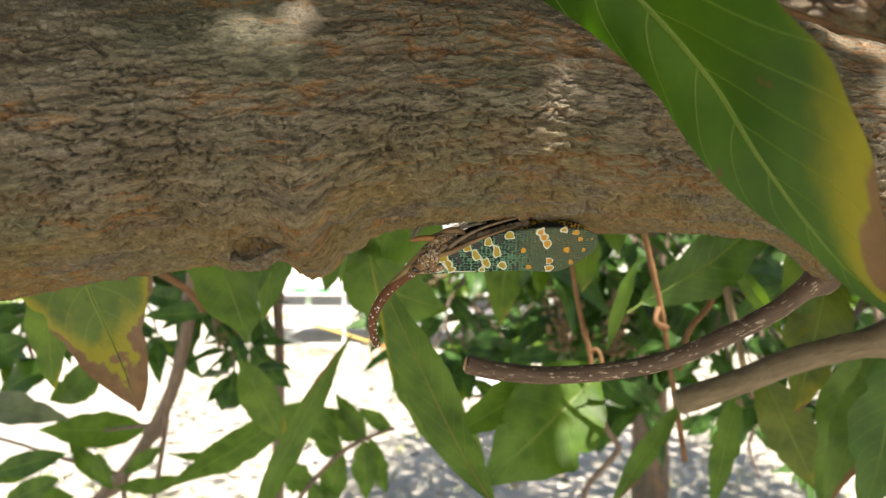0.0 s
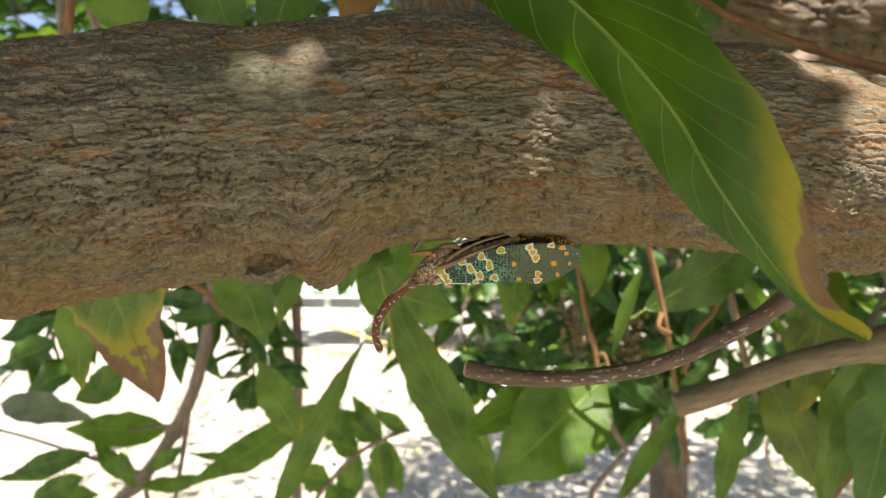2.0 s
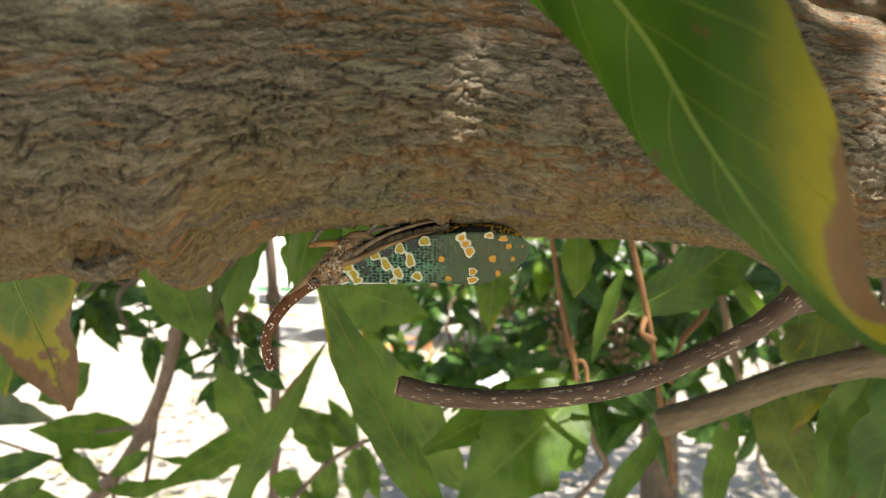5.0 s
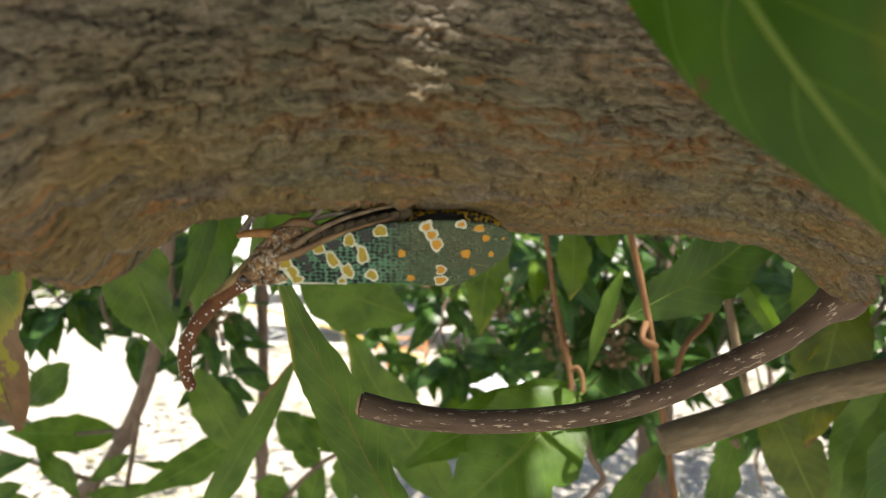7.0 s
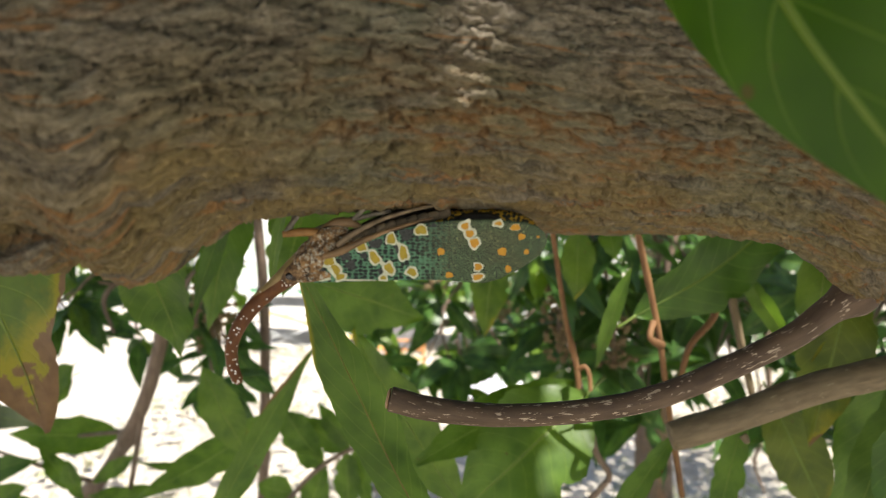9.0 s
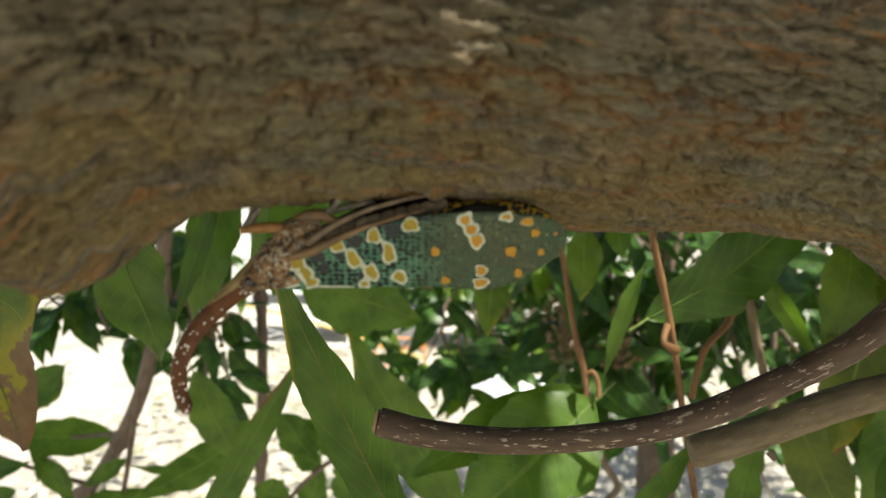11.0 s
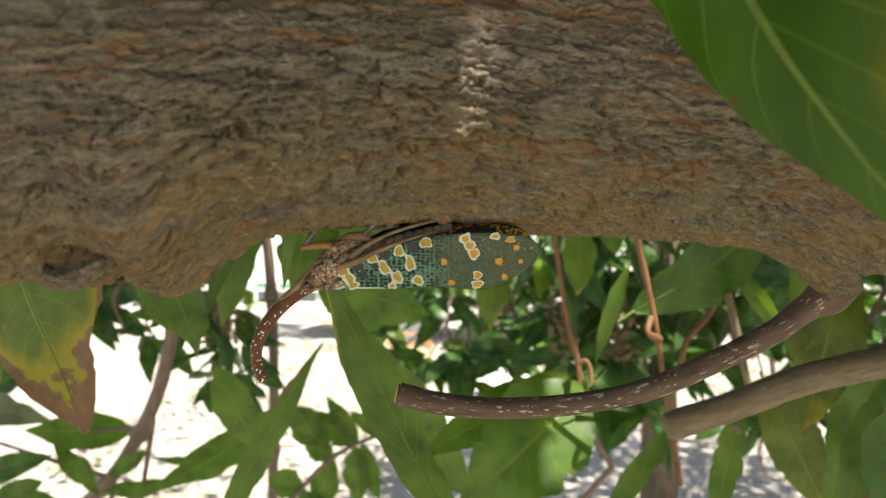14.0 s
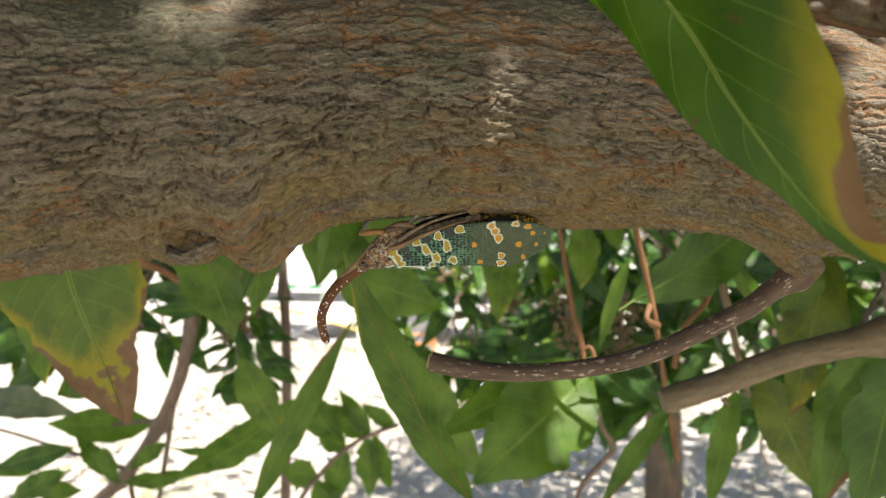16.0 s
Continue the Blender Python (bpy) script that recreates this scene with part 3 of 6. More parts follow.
m.color(m.ramp(geo.outputs["Random Per Island"], [(0.0, (0.52, 0.48, 0.38)), (0.5, (0.42, 0.37, 0.27)), (0.8, (0.26, 0.29, 0.14)), (1.0, (0.24, 0.18, 0.12))]))
M_STRAW = m.m
litter()


def box(bm, lo, hi):
    r = bmesh.ops.create_cube(bm, size=1.0)
    for q in r["verts"]:
        q.co = Vector([lo[k] + (q.co[k] + 0.5) * (hi[k] - lo[k]) for k in range(3)])
    bmesh.ops.bevel(bm, geom=[e for e in bm.edges if all(x in r["verts"] for x in e.verts)], offset=min(hi[k] - lo[k] for k in range(3)) * 0.12, segments=1, affect="EDGES")


def disc_wheel(x, y, r, w, parent):
    """A wheel that stands on the ground: tyre with sun glare in its grey, rim and hub."""
    def turned(name, rows, material, above, label=""):
        n = 28
        P = np.array([(x + q * math.cos(a), y + d, r + q * math.sin(a)) for q, d in rows for a in np.linspace(0, 2 * math.pi, n, endpoint=False)])
        WRAP[0] = 1.0
        ob = mesh_grid(name, P, len(rows), n, np.zeros((len(P), 2)), True, material, above)
        if label:
            ob["label"] = label
        return ob
    tyre = turned("tyre", [(r * 0.58, -w * 0.42), (r * 0.74, -w * 0.5), (r * 0.93, -w * 0.44), (r, -w * 0.30), (r, w * 0.30), (r * 0.93, w * 0.44), (r * 0.6, w * 0.45)], M_RUBBER, parent, "grey rubber tyre with sun glare in its colour")
    turned("rim", [(r * 0.59, -w * 0.40), (r * 0.52, -w * 0.30), (r * 0.30, -w * 0.22), (r * 0.24, -w * 0.38), (r * 0.08, -w * 0.40)], M_FENCE, tyre, "white painted steel rim")


def far_yard():
    """Flatbed truck, railing, wall and low barrier across the yard."""
    truck = thing("flatbed_truck", (-2.95, 9.45, 0), "pale green and white flatbed truck parked in the sun", "truck")
    for k in range(4):
        bm = bmesh.new()
        box(bm, (0, 0, 0.80 + 0.15 * k), (4.3, 0.03, 0.945 + 0.15 * k))
        part("side_board", bm, M_BEDBOARD if k % 2 else M_FENCE, truck, "sun-bleached painted board", smooth=False)
    for x in (0.02, 1.06, 2.10, 3.20, 4.24):
        bm = bmesh.new()
        box(bm, (x, -0.03, 0.70), (x + 0.05, 0.0, 1.40))
        part("stake", bm, M_BEDBOARD, truck, smooth=False)
    for k in range(26):
        bm = bmesh.new()
        box(bm, (0.05 + 0.16 * k, -0.022, 0.715), (0.205 + 0.16 * k, 0.03, 0.775))
        part("edge_stripe", bm, M_GREENPAINT if k % 2 else M_FENCE, truck, smooth=False)
    bm = bmesh.new()
    box(bm, (0, 0.04, 0.70), (4.3, 1.75, 0.79))
    part("bed_floor", bm, M_SLAB, truck, smooth=False)
    for y in (0.45, 1.25):
        bm = bmesh.new()
        box(bm, (0.1, y, 0.52), (4.2, y + 0.08, 0.69))
        part("chassis_rail", bm, M_CHASSIS, truck, "dusty grey steel chassis rail", smooth=False)
    for x in (1.0, 1.75):
        bm = bmesh.new()
        box(bm, (x, 0.02, 0.36), (x + 0.07, 0.07, 0.70))
        part("strut", bm, M_BEDBOARD, truck, smooth=False)
    for x in (2.28, 3.55):
        for y in (0.12, 1.55):
            disc_wheel(x, y, 0.29, 0.19, truck)
    fence = thing("railing", (-2.62, 9.0, 0), "thin white metal railing before the truck", "railing")
    for x in (0.0, 1.25):
        bm = bmesh.new()
        box(bm, (x - 0.018, -0.018, 0), (x + 0.018, 0.018, 0.78))
        part("post", bm, M_FENCE, fence, smooth=False)
    for z in (0.12, 0.40, 0.55, 0.74):
        bm = bmesh.new()
        box(bm, (-0.02, -0.036, z), (1.45, -0.020, z + 0.028))
        part("rail", bm, M_FENCE, fence, smooth=False)
    for p, q in (((0.02, 0.14), (1.2, 0.42)), ((0.0, 0.36), (0.9, 0.10)), ((0.3, 0.12), (1.3, 0.56))):
        rod("brace", [(p[0], -0.05, p[1], 0.006), ((p[0] + q[0]) / 2, -0.05, (p[1] + q[1]) / 2 + 0.02, 0.006), (q[0], -0.05, q[1], 0.006)], M_FENCE, fence, 6, 4)
    wall = thing("boundary_wall", (-2.5, 13.5, 0), "pale plastered boundary wall in bright sun", "wall", kind="structure")
    bm = bmesh.new()
    box(bm, (-5, 0, 0), (5.5, 0.2, 1.9))
    part("wall", bm, M_WALL, wall, smooth=False)
    pole = thing("bamboo_pole", (0, 0, 0), "yellow bamboo pole leaning on the railing", "pole")
    rod("cane", [(-2.75, 8.93, 0.62, 0.018), (-1.9, 8.85, 0.44, 0.018), (-0.4, 8.7, 0.03, 0.016)], M_YELLOWPOLE, pole)
    barrier = thing("barrier", (-0.93, 8.2, 0), "low orange metal barrier on the dry ground", "barrier")
    for x, h in ((0.0, 0.40), (0.12, 0.30), (0.55, 0.38)):
        rod("post", [(x, 0, 0.0, 0.013), (x, 0, h * 0.5, 0.013), (x, 0, h, 0.013)], M_ORANGE, barrier)
    for z in (0.24, 0.35):
        rod("rail", [(0, 0, z, 0.011), (0.3, 0, z - 0.01, 0.011), (0.55, 0, z, 0.011)], M_ORANGE, barrier)
    sheet = thing("plastic_sheet", (0.45, 7.0, 0), "crumpled white plastic sheet on the ground", "sheet")
    nu, nv = 30, 30
    U, V = np.meshgrid(np.linspace(-0.5, 0.5, nu), np.linspace(-0.5, 0.5, nv), indexing="ij")
    q = np.stack([U.ravel(), V.ravel(), 0 * U.ravel()], -1)
    hump = 0.5 * np.exp(-((U.ravel() / 0.22) ** 2) - (V.ravel() / 0.25) ** 2) + 0.06
    z = hump + 0.16 * fractal(q / 0.18, 3, 4) * hump * 3 + 0.02
    mesh_grid("sheet", np.stack([U.ravel(), V.ravel(), np.maximum(z, 0.045)], -1), nu, nv, q[:, :2], False, M_SHEET, sheet)


far_yard()

# ---- the thick branch ----
BRANCH = [(-0.1341, 0.1398, 1.5101, 0.0308), (-0.1121, 0.1457, 1.5141, 0.0301), (-0.0887, 0.1520, 1.5183, 0.0293), (-0.0637, 0.1588, 1.5229, 0.0288), (-0.0424, 0.1645, 1.5259, 0.0289), (-0.0229, 0.1698, 1.5294, 0.0282), (-0.0007, 0.1758, 1.5310, 0.0279), (0.0227, 0.1821, 1.5303, 0.0276), (0.0475, 0.1888, 1.5292, 0.0277), (0.0738, 0.1959, 1.5273, 0.0298), (0.1018, 0.2035, 1.5244, 0.0297), (0.1316, 0.2115, 1.5212, 0.0286), (0.1744, 0.2231, 1.5178, 0.0294)]
UNDER = [(-0.2, 0), (-0.066, 0), (-0.058, -0.5), (-0.055, -1.8), (-0.052, -2.5), (-0.0495, -2.2), (-0.0465, -1.0), (-0.0445, -1.6), (-0.0425, -3.0), (-0.041, -4.8), (-0.039, -6.0), (-0.0365, -6.0), (-0.0345, -4.6), (-0.0335, -3.5), (-0.0328, -2.0), (-0.030, -2.1), (-0.0285, -1.2), (-0.0275, -0.2), (-0.0245, 0.8), (-0.012, 0.9), (0, 1.4), (0.010, 1.5), (0.026, 1.2), (0.034, 0.7), (0.048, 0.9), (0.056, 1.7), (0.065, 2.4), (0.075, 2.5), (0.081, 0.9), (0.088, -1.0), (0.095, -0.5), (0.1048, 0), (0.1108, 0.9), (0.1176, 2.2), (0.1235, 1.4), (0.138, 0.3), (0.16, 0)]
OVER = [(-0.2, 0), (-0.1, 0.6), (-0.088, 0.3), (-0.072, 0.2), (-0.0585, -0.9), (-0.05, -1.0), (-0.04, -0.4), (-0.0324, -1.0), (-0.02, -0.3), (0.05, 0), (0.066, -0.8), (0.0778, -1.0), (0.082, -2.5), (0.0865, -3.6), (0.096, -3.0), (0.104, -3.8), (0.11, -3.2), (0.129, -2.5), (0.17, 0)]
branch = thing("branch", (0, 0, 0), "thick grey brown tree branch with rough cracked bark", "branch")
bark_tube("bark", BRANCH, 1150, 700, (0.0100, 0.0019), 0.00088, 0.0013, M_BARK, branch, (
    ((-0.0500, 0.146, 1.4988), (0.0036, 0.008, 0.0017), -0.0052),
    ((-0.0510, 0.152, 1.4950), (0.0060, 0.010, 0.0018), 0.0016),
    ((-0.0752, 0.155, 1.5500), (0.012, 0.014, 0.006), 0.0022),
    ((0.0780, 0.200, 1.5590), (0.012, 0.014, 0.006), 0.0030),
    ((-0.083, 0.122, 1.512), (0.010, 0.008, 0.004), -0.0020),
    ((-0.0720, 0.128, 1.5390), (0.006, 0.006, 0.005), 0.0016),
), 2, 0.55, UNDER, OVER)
bark_tube("knot", [(-0.0536, 0.1510, 1.4951, 0.0007), (-0.0513, 0.1485, 1.4940, 0.0012), (-0.0488, 0.1480, 1.4937, 0.0015), (-0.0463, 0.1480, 1.4945, 0.0014), (-0.0441, 0.1480, 1.4959, 0.0012), (-0.0419, 0.1480, 1.4977, 0.0007)], 70, 40, (0.003, 0.0012), 0.0004, 0.0005, M_BARK, branch, (), 33)
bark_tube("side_limb", [(-0.0080, 0.1950, 1.5400, 0.0165), (-0.0120, 0.2000, 1.5709, 0.0140), (-0.0110, 0.2200, 1.6087, 0.0135), (-0.0050, 0.2500, 1.6900, 0.0130)], 160, 130, (0.010, 0.0030), 0.0007, 0.0008, M_BARK, branch, (), 9)
bark_tube("collar", [(0.0820, 0.2030, 1.5110, 0.0105), (0.0915, 0.2090, 1.5015, 0.0080), (0.0985, 0.2150, 1.4945, 0.0055), (0.1050, 0.2195, 1.4893, 0.0040)], 110, 90, (0.006, 0.0022), 0.0006, 0.0006, M_BARK, branch, (), 14)

bark_tube("root", [(0.150, 0.2165, 1.5195, 0.026), (0.20, 0.232, 1.516, 0.0300), (0.30, 0.29, 1.505, 0.036), (0.44, 0.41, 1.49, 0.044), (0.62, 0.60, 1.46, 0.055)], 200, 120, (0.0105, 0.0040), 0.0011, 0.002, M_BARK, branch, (), 17)
trunk = thing("host_tree", (0.66, 0.64, 0), "tree with a thick rough trunk and an unseen crown added for shade", "tree")
bark_tube("trunk", [(0, 0, -0.05, 0.13), (0, 0, 0.3, 0.10), (0.01, 0, 1.0, 0.088), (0, 0, 1.6, 0.085), (-0.02, 0, 2.3, 0.07)], 240, 140, (0.05, 0.016), 0.004, 0.006, M_LIMB, trunk, (), 19)
bough = thing("hanging_bough", (0, 0, 0), "thin bough with hanging stalks behind the branch", "branch")
rod("main_stem", [(0.26, 0.53, 1.655, 0.009), (0.15, 0.47, 1.575, 0.007), (0.05, 0.455, 1.556, 0.006), (-0.08, 0.45, 1.556, 0.006), (-0.22, 0.53, 1.553, 0.005), (-0.30, 0.64, 1.556, 0.005), (-0.36, 0.80, 1.575, 0.006), (-0.33, 0.90, 1.60, 0.0055), (-0.31, 1.20, 1.60, 0.005)], M_GREYTWIG, bough, 12, 10)
for a in ((-0.7, 1.15, 2.0), (-0.05, 1.6, 2.1), (0.4, 1.9, 2.1), (1.1, 1.7, 2.1), (0.6, 1.2, 2.05)):
    rod("upper_limb", [(0.65, 0.64, 2.0, 0.03), (0.65 * 0.6 + a[0] * 0.4, 0.64 * 0.6 + a[1] * 0.4, 2.16, 0.02), (*a, 0.010)], M_GREYTWIG, trunk, 10, 6).location = (-0.66, -0.64, 0)

stub = thing("broken_twig", (0, 0, 0), "curved grey brown dead twig snapped off square", "twig")
rod("bark", [(-0.0039, 0.2170, 1.4618, 0.00286), (0.0061, 0.2170, 1.4597, 0.00274), (0.0224, 0.2170, 1.4588, 0.00262), (0.0411, 0.2170, 1.4605, 0.00262), (0.0571, 0.2170, 1.4642, 0.00274), (0.0734, 0.2180, 1.4711, 0.00276), (0.0872, 0.2190, 1.4781, 0.00290), (0.0962, 0.2200, 1.4844, 0.00317), (0.1047, 0.2210, 1.4897, 0.00357)], M_STUB, stub, 28, 22, 0.05, nodes=(0.97,))
rod("cut_end", [(-0.0041, 0.2170, 1.46185, 0.0024), (-0.0045, 0.2170, 1.46192, 0.0023), (-0.0048, 0.2170, 1.46198, 0.0017)], M_WOODCUT, stub, 20, 3, 0.12, "pale broken wood")

br2 = thing("side_branch", (0, 0, 0), "smooth tan branch with a rounded blunt end", "branch")
rod("bark", [(0.0905, 0.3220, 1.4268, 0.0022), (0.0912, 0.3220, 1.4270, 0.0040), (0.0940, 0.3220, 1.4280, 0.0055)] + [(0.0945, 0.3220, 1.4281, 0.00579), (0.1183, 0.3220, 1.4367, 0.00558), (0.1384, 0.3220, 1.4449, 0.00579), (0.1586, 0.3220, 1.4508, 0.00579), (0.1886, 0.3250, 1.4563, 0.00627), (0.2536, 0.3400, 1.4635, 0.00728), (0.6722, 0.6000, 1.4869, 0.02120)][1:], M_TAN, br2, 30, 22, 0.06, nodes=(0.15, 0.55))
rod("twig_scar", [(0.1150, 0.3165, 1.4300, 0.0016), (0.1160, 0.3158, 1.4285, 0.0013), (0.1165, 0.3150, 1.4275, 0.0008)], M_TAN, br2, 8, 4)

rear = thing("rear_branch", (0, 0, 0), "rough brown branch close behind the thick one", "branch")
bark_tube("bark", [(0.0073, 0.2900, 1.5135, 0.00984), (0.0406, 0.2950, 1.5127, 0.01142), (0.0921, 0.3000, 1.5141, 0.01169), (0.1256, 0.3000, 1.5121, 0.01203), (0.1742, 0.3100, 1.5119, 0.01294), (0.3412, 0.4200, 1.5157, 0.01992)], 260, 150, (0.007, 0.0022), 0.0006, 0.0008, M_BARK, rear, (), 27)

red = thing("red_twig", (0, 0, 0), "thin reddish brown twig with swollen joints", "twig")
rod("stem", [(0.0385, 0.2400, 1.6056, 0.00145), (0.0625, 0.2400, 1.5923, 0.00145), (0.0715, 0.2400, 1.5877, 0.00177), (0.0864, 0.2400, 1.5783, 0.00129), (0.1201, 0.2450, 1.5677, 0.00148), (0.1425, 0.2500, 1.5634, 0.00201), (0.1667, 0.2500, 1.5580, 0.00150), (0.2101, 0.2600, 1.5496, 0.00156), (0.2730, 0.2850, 1.5498, 0.00170)], M_RED, red, 14, 12, 0.05, nodes=(0.33, 0.69))

limb = thing("rough_limb", (0, 0, 0), "thick gnarled limb with coarse dark bark", "branch")
bark_tube("bark", [(-0.3235, 0.3600, 1.7014, 0.00649), (-0.2054, 0.4000, 1.7160, 0.00914), (-0.1238, 0.4700, 1.7138, 0.01677), (-0.0099, 0.5200, 1.6985, 0.02521), (0.0943, 0.5200, 1.6869, 0.02605), (0.1767, 0.5200, 1.6752, 0.02731), (0.2506, 0.5300, 1.6666, 0.03210), (0.3053, 0.5400, 1.6700, 0.04358), (0.3780, 0.5500, 1.6823, 0.04880), (0.4767, 0.5700, 1.7203, 0.05052), (0.6302, 0.6200, 1.8156, 0.05731)], 260, 190, (0.020, 0.011), 0.0034, 0.006, M_LIMB, limb, (
    ((0.29, 0.49, 1.66), (0.03, 0.03, 0.02), 0.010), ((0.34, 0.50, 1.655), (0.025, 0.03, 0.02), 0.012), ((0.38, 0.50, 1.68), (0.03, 0.03, 0.03), 0.008)), 21)

for k, (x, y, z, r) in enumerate(((0.300, 0.497, 1.655, 0.020), (0.345, 0.500, 1.640, 0.017), (0.372, 0.503, 1.672, 0.019), (0.322, 0.498, 1.690, 0.016))):
    bark_tube("burl", [(x - r, y + 0.012, z, r * 0.35), (x - r * 0.5, y + 0.004, z, r * 0.85), (x, y, z + 0.002, r), (x + r * 0.6, y + 0.005, z, r * 0.8), (x + r, y + 0.013, z, r * 0.3)], 60, 60, (0.009, 0.006), 0.0022, 0.003, M_LIMB, limb, (), 71 + k)


def stem(label, rows, material, nodes=()):
    e = thing("stem", (0, 0, 0), label, "stem")
    rod("bark", rows, material, e, 12, 10, 0.06, nodes=nodes)
    return e


orange = stem("thin orange brown hanging stem", [(0.0515, 0.4520, 1.5573, 0.00147), (0.0553, 0.4400, 1.5231, 0.00142), (0.0611, 0.4500, 1.5050, 0.00146), (0.0710, 0.4600, 1.4561, 0.00150), (0.0785, 0.4600, 1.4264, 0.00174), (0.0793, 0.4600, 1.4084, 0.00129)], M_RED, (0.8,))
rod("stalk", [(0.0786, 0.4600, 1.4270, 0.00170), (0.0822, 0.4580, 1.4288, 0.00140), (0.0846, 0.4565, 1.4245, 0.00135), (0.0853, 0.4550, 1.4157, 0.00110)], M_RED, orange, 10, 8)
orange2 = stem("orange brown hanging stem with a swollen joint", [(0.0982, 0.4550, 1.5657, 0.00192), (0.0919, 0.4000, 1.5211, 0.00164), (0.0968, 0.4050, 1.5038, 0.00167), (0.1087, 0.4100, 1.4588, 0.00151), (0.1149, 0.4100, 1.4213, 0.00151), (0.1263, 0.4200, 1.3709, 0.00156)], M_RED, (0.5,))
rod("bud", [(0.1069, 0.4100, 1.4601, 0.00182), (0.1042, 0.4050, 1.4530, 0.00154), (0.1110, 0.4080, 1.4488, 0.00233)], M_RED, orange2, 10, 8)
stem("pale tan hanging stem", [(0.1538, 0.4700, 1.5767, 0.00243), (0.1564, 0.4600, 1.5115, 0.00237), (0.1638, 0.4650, 1.4758, 0.00261), (0.1760, 0.4700, 1.4301, 0.00221), (0.1845, 0.4700, 1.3967, 0.00178)], M_TAN, (0.4,))
stem("curled orange leaf stalk", [(0.1532, 0.4700, 1.5767, 0.00215), (0.1535, 0.4600, 1.4819, 0.00210), (0.1541, 0.4600, 1.4596, 0.00210), (0.1402, 0.4580, 1.4417, 0.00179), (0.1332, 0.4550, 1.4170, 0.00177)], M_RED)
stem("dark hooked dry stalk", [(0.0805, 0.4630, 1.4191, 0.00142), (0.0921, 0.5000, 1.3895, 0.00154), (0.0981, 0.5000, 1.3684, 0.00192), (0.1063, 0.5000, 1.3550, 0.00192), (0.1011, 0.5000, 1.3464, 0.00192), (0.0853, 0.5000, 1.3275, 0.00192), (0.0816, 0.5000, 1.3118, 0.00154)], M_GREYTWIG, (0.45,))
stem("thin brown stalk above the branch", [(-0.2069, 0.3600, 1.7045, 0.00236), (-0.1767, 0.3000, 1.6221, 0.00199), (-0.1790, 0.3000, 1.6044, 0.00199), (-0.1818, 0.3000, 1.5767, 0.00199)], M_RED)
forked = thing("forked_branch", (0, 0, 0), "slender forked grey brown branch with side twigs", "branch")
rod("main_stem", [(-0.3328, 0.9000, 1.6386, 0.00837), (-0.3256, 0.9000, 1.5754, 0.00837), (-0.3350, 0.9100, 1.4835, 0.00846), (-0.3416, 0.9200, 1.4145, 0.00856), (-0.3597, 0.9250, 1.3298, 0.00860), (-0.3815, 0.9400, 1.2783, 0.00874), (-0.4346, 1.0000, 1.2078, 0.00931), (-0.5094, 1.0800, 1.1292, 0.01006), (-0.5969, 1.1200, 1.0491, 0.01043)], M_GREYTWIG, forked, 14, 12, 0.07, nodes=(0.3, 0.6, 0.86))
for rows in ([(-0.3799, 0.9400, 1.2821, 0.00510), (-0.3909, 0.9500, 1.2192, 0.00368), (-0.4134, 0.9700, 1.1277, 0.00301)], [(-0.5046, 1.0700, 1.1395, 0.00415), (-0.5672, 1.0500, 1.1658, 0.00326), (-0.6400, 1.0300, 1.1978, 0.00240), (-0.7003, 1.0200, 1.2175, 0.00237)], [(-0.4056, 0.9700, 1.2425, 0.00301), (-0.5010, 1.0200, 1.2196, 0.00237)], [(-0.4822, 1.0500, 1.1507, 0.00407), (-0.4843, 1.0400, 1.1248, 0.00403), (-0.4729, 1.0300, 1.0955, 0.00320)]):
    rod("side_twig", rows, M_GREYTWIG, forked, 8, 8, 0.08)
stem("thin brown stalk under the branch", [(-0.3152, 0.6400, 1.5377, 0.00346), (-0.2781, 0.6000, 1.4827, 0.00324), (-0.2556, 0.6200, 1.4639, 0.00335), (-0.2452, 0.6500, 1.4472, 0.00301), (-0.2360, 0.6600, 1.4284, 0.00255)], M_RED, (0.5,))
stem("upright slender brown stem", [(-0.3139, 1.2000, 1.6205, 0.00839), (-0.3001, 1.1500, 1.5256, 0.00804), (-0.2959, 1.1700, 1.4344, 0.00818), (-0.2913, 1.1800, 1.2854, 0.00825), (-0.2973, 1.2000, 1.0343, 0.00839), (-0.3013, 1.2000, 0.8423, 0.00839)], M_GREYTWIG, (0.3, 0.62))
stem("thin dark twig with small leaves", [(-0.0841, 0.9500, 1.2461, 0.00258), (-0.1213, 0.9500, 1.2319, 0.00258), (-0.1534, 0.9500, 1.2126, 0.00295), (-0.1847, 0.9500, 1.1819, 0.00295), (-0.2232, 0.9700, 1.1243, 0.00338), (-0.2918, 1.1800, 0.9479, 0.00412)], M_GREYTWIG, (0.4,))

# ---- leaves round the branch ----
brown_leaf = leaf((-0.1900, 0.3200, 1.5460), (-0.1494, 0.3231, 1.4177), 0.0720, 6, 0.02, 0.06, M_BROWN, "green longan leaf withered brown along tip and edge")
leaf((-0.2361, 0.4000, 1.4789), (-0.2349, 0.4100, 1.4094), 0.0233, -10, 0.02, 0.05, M_LEAFY, "small yellowish green leaf hanging behind the branch")
leaf((-0.1285, 0.3600, 1.5098), (-0.1170, 0.3800, 1.4391), 0.0425, 20, 0.06, 0.16, M_LEAF, "dull green leaf hanging below the thick branch")
under_leaf = leaf((0.0107, 0.3000, 1.3812), (-0.0406, 0.2700, 1.4910), 0.0225, -25, 0.03, 0.12, M_HANG, "long narrow green leaf with a yellow margin beneath the insect", 1.1, M_RED, shape=(1.12, 0.9))
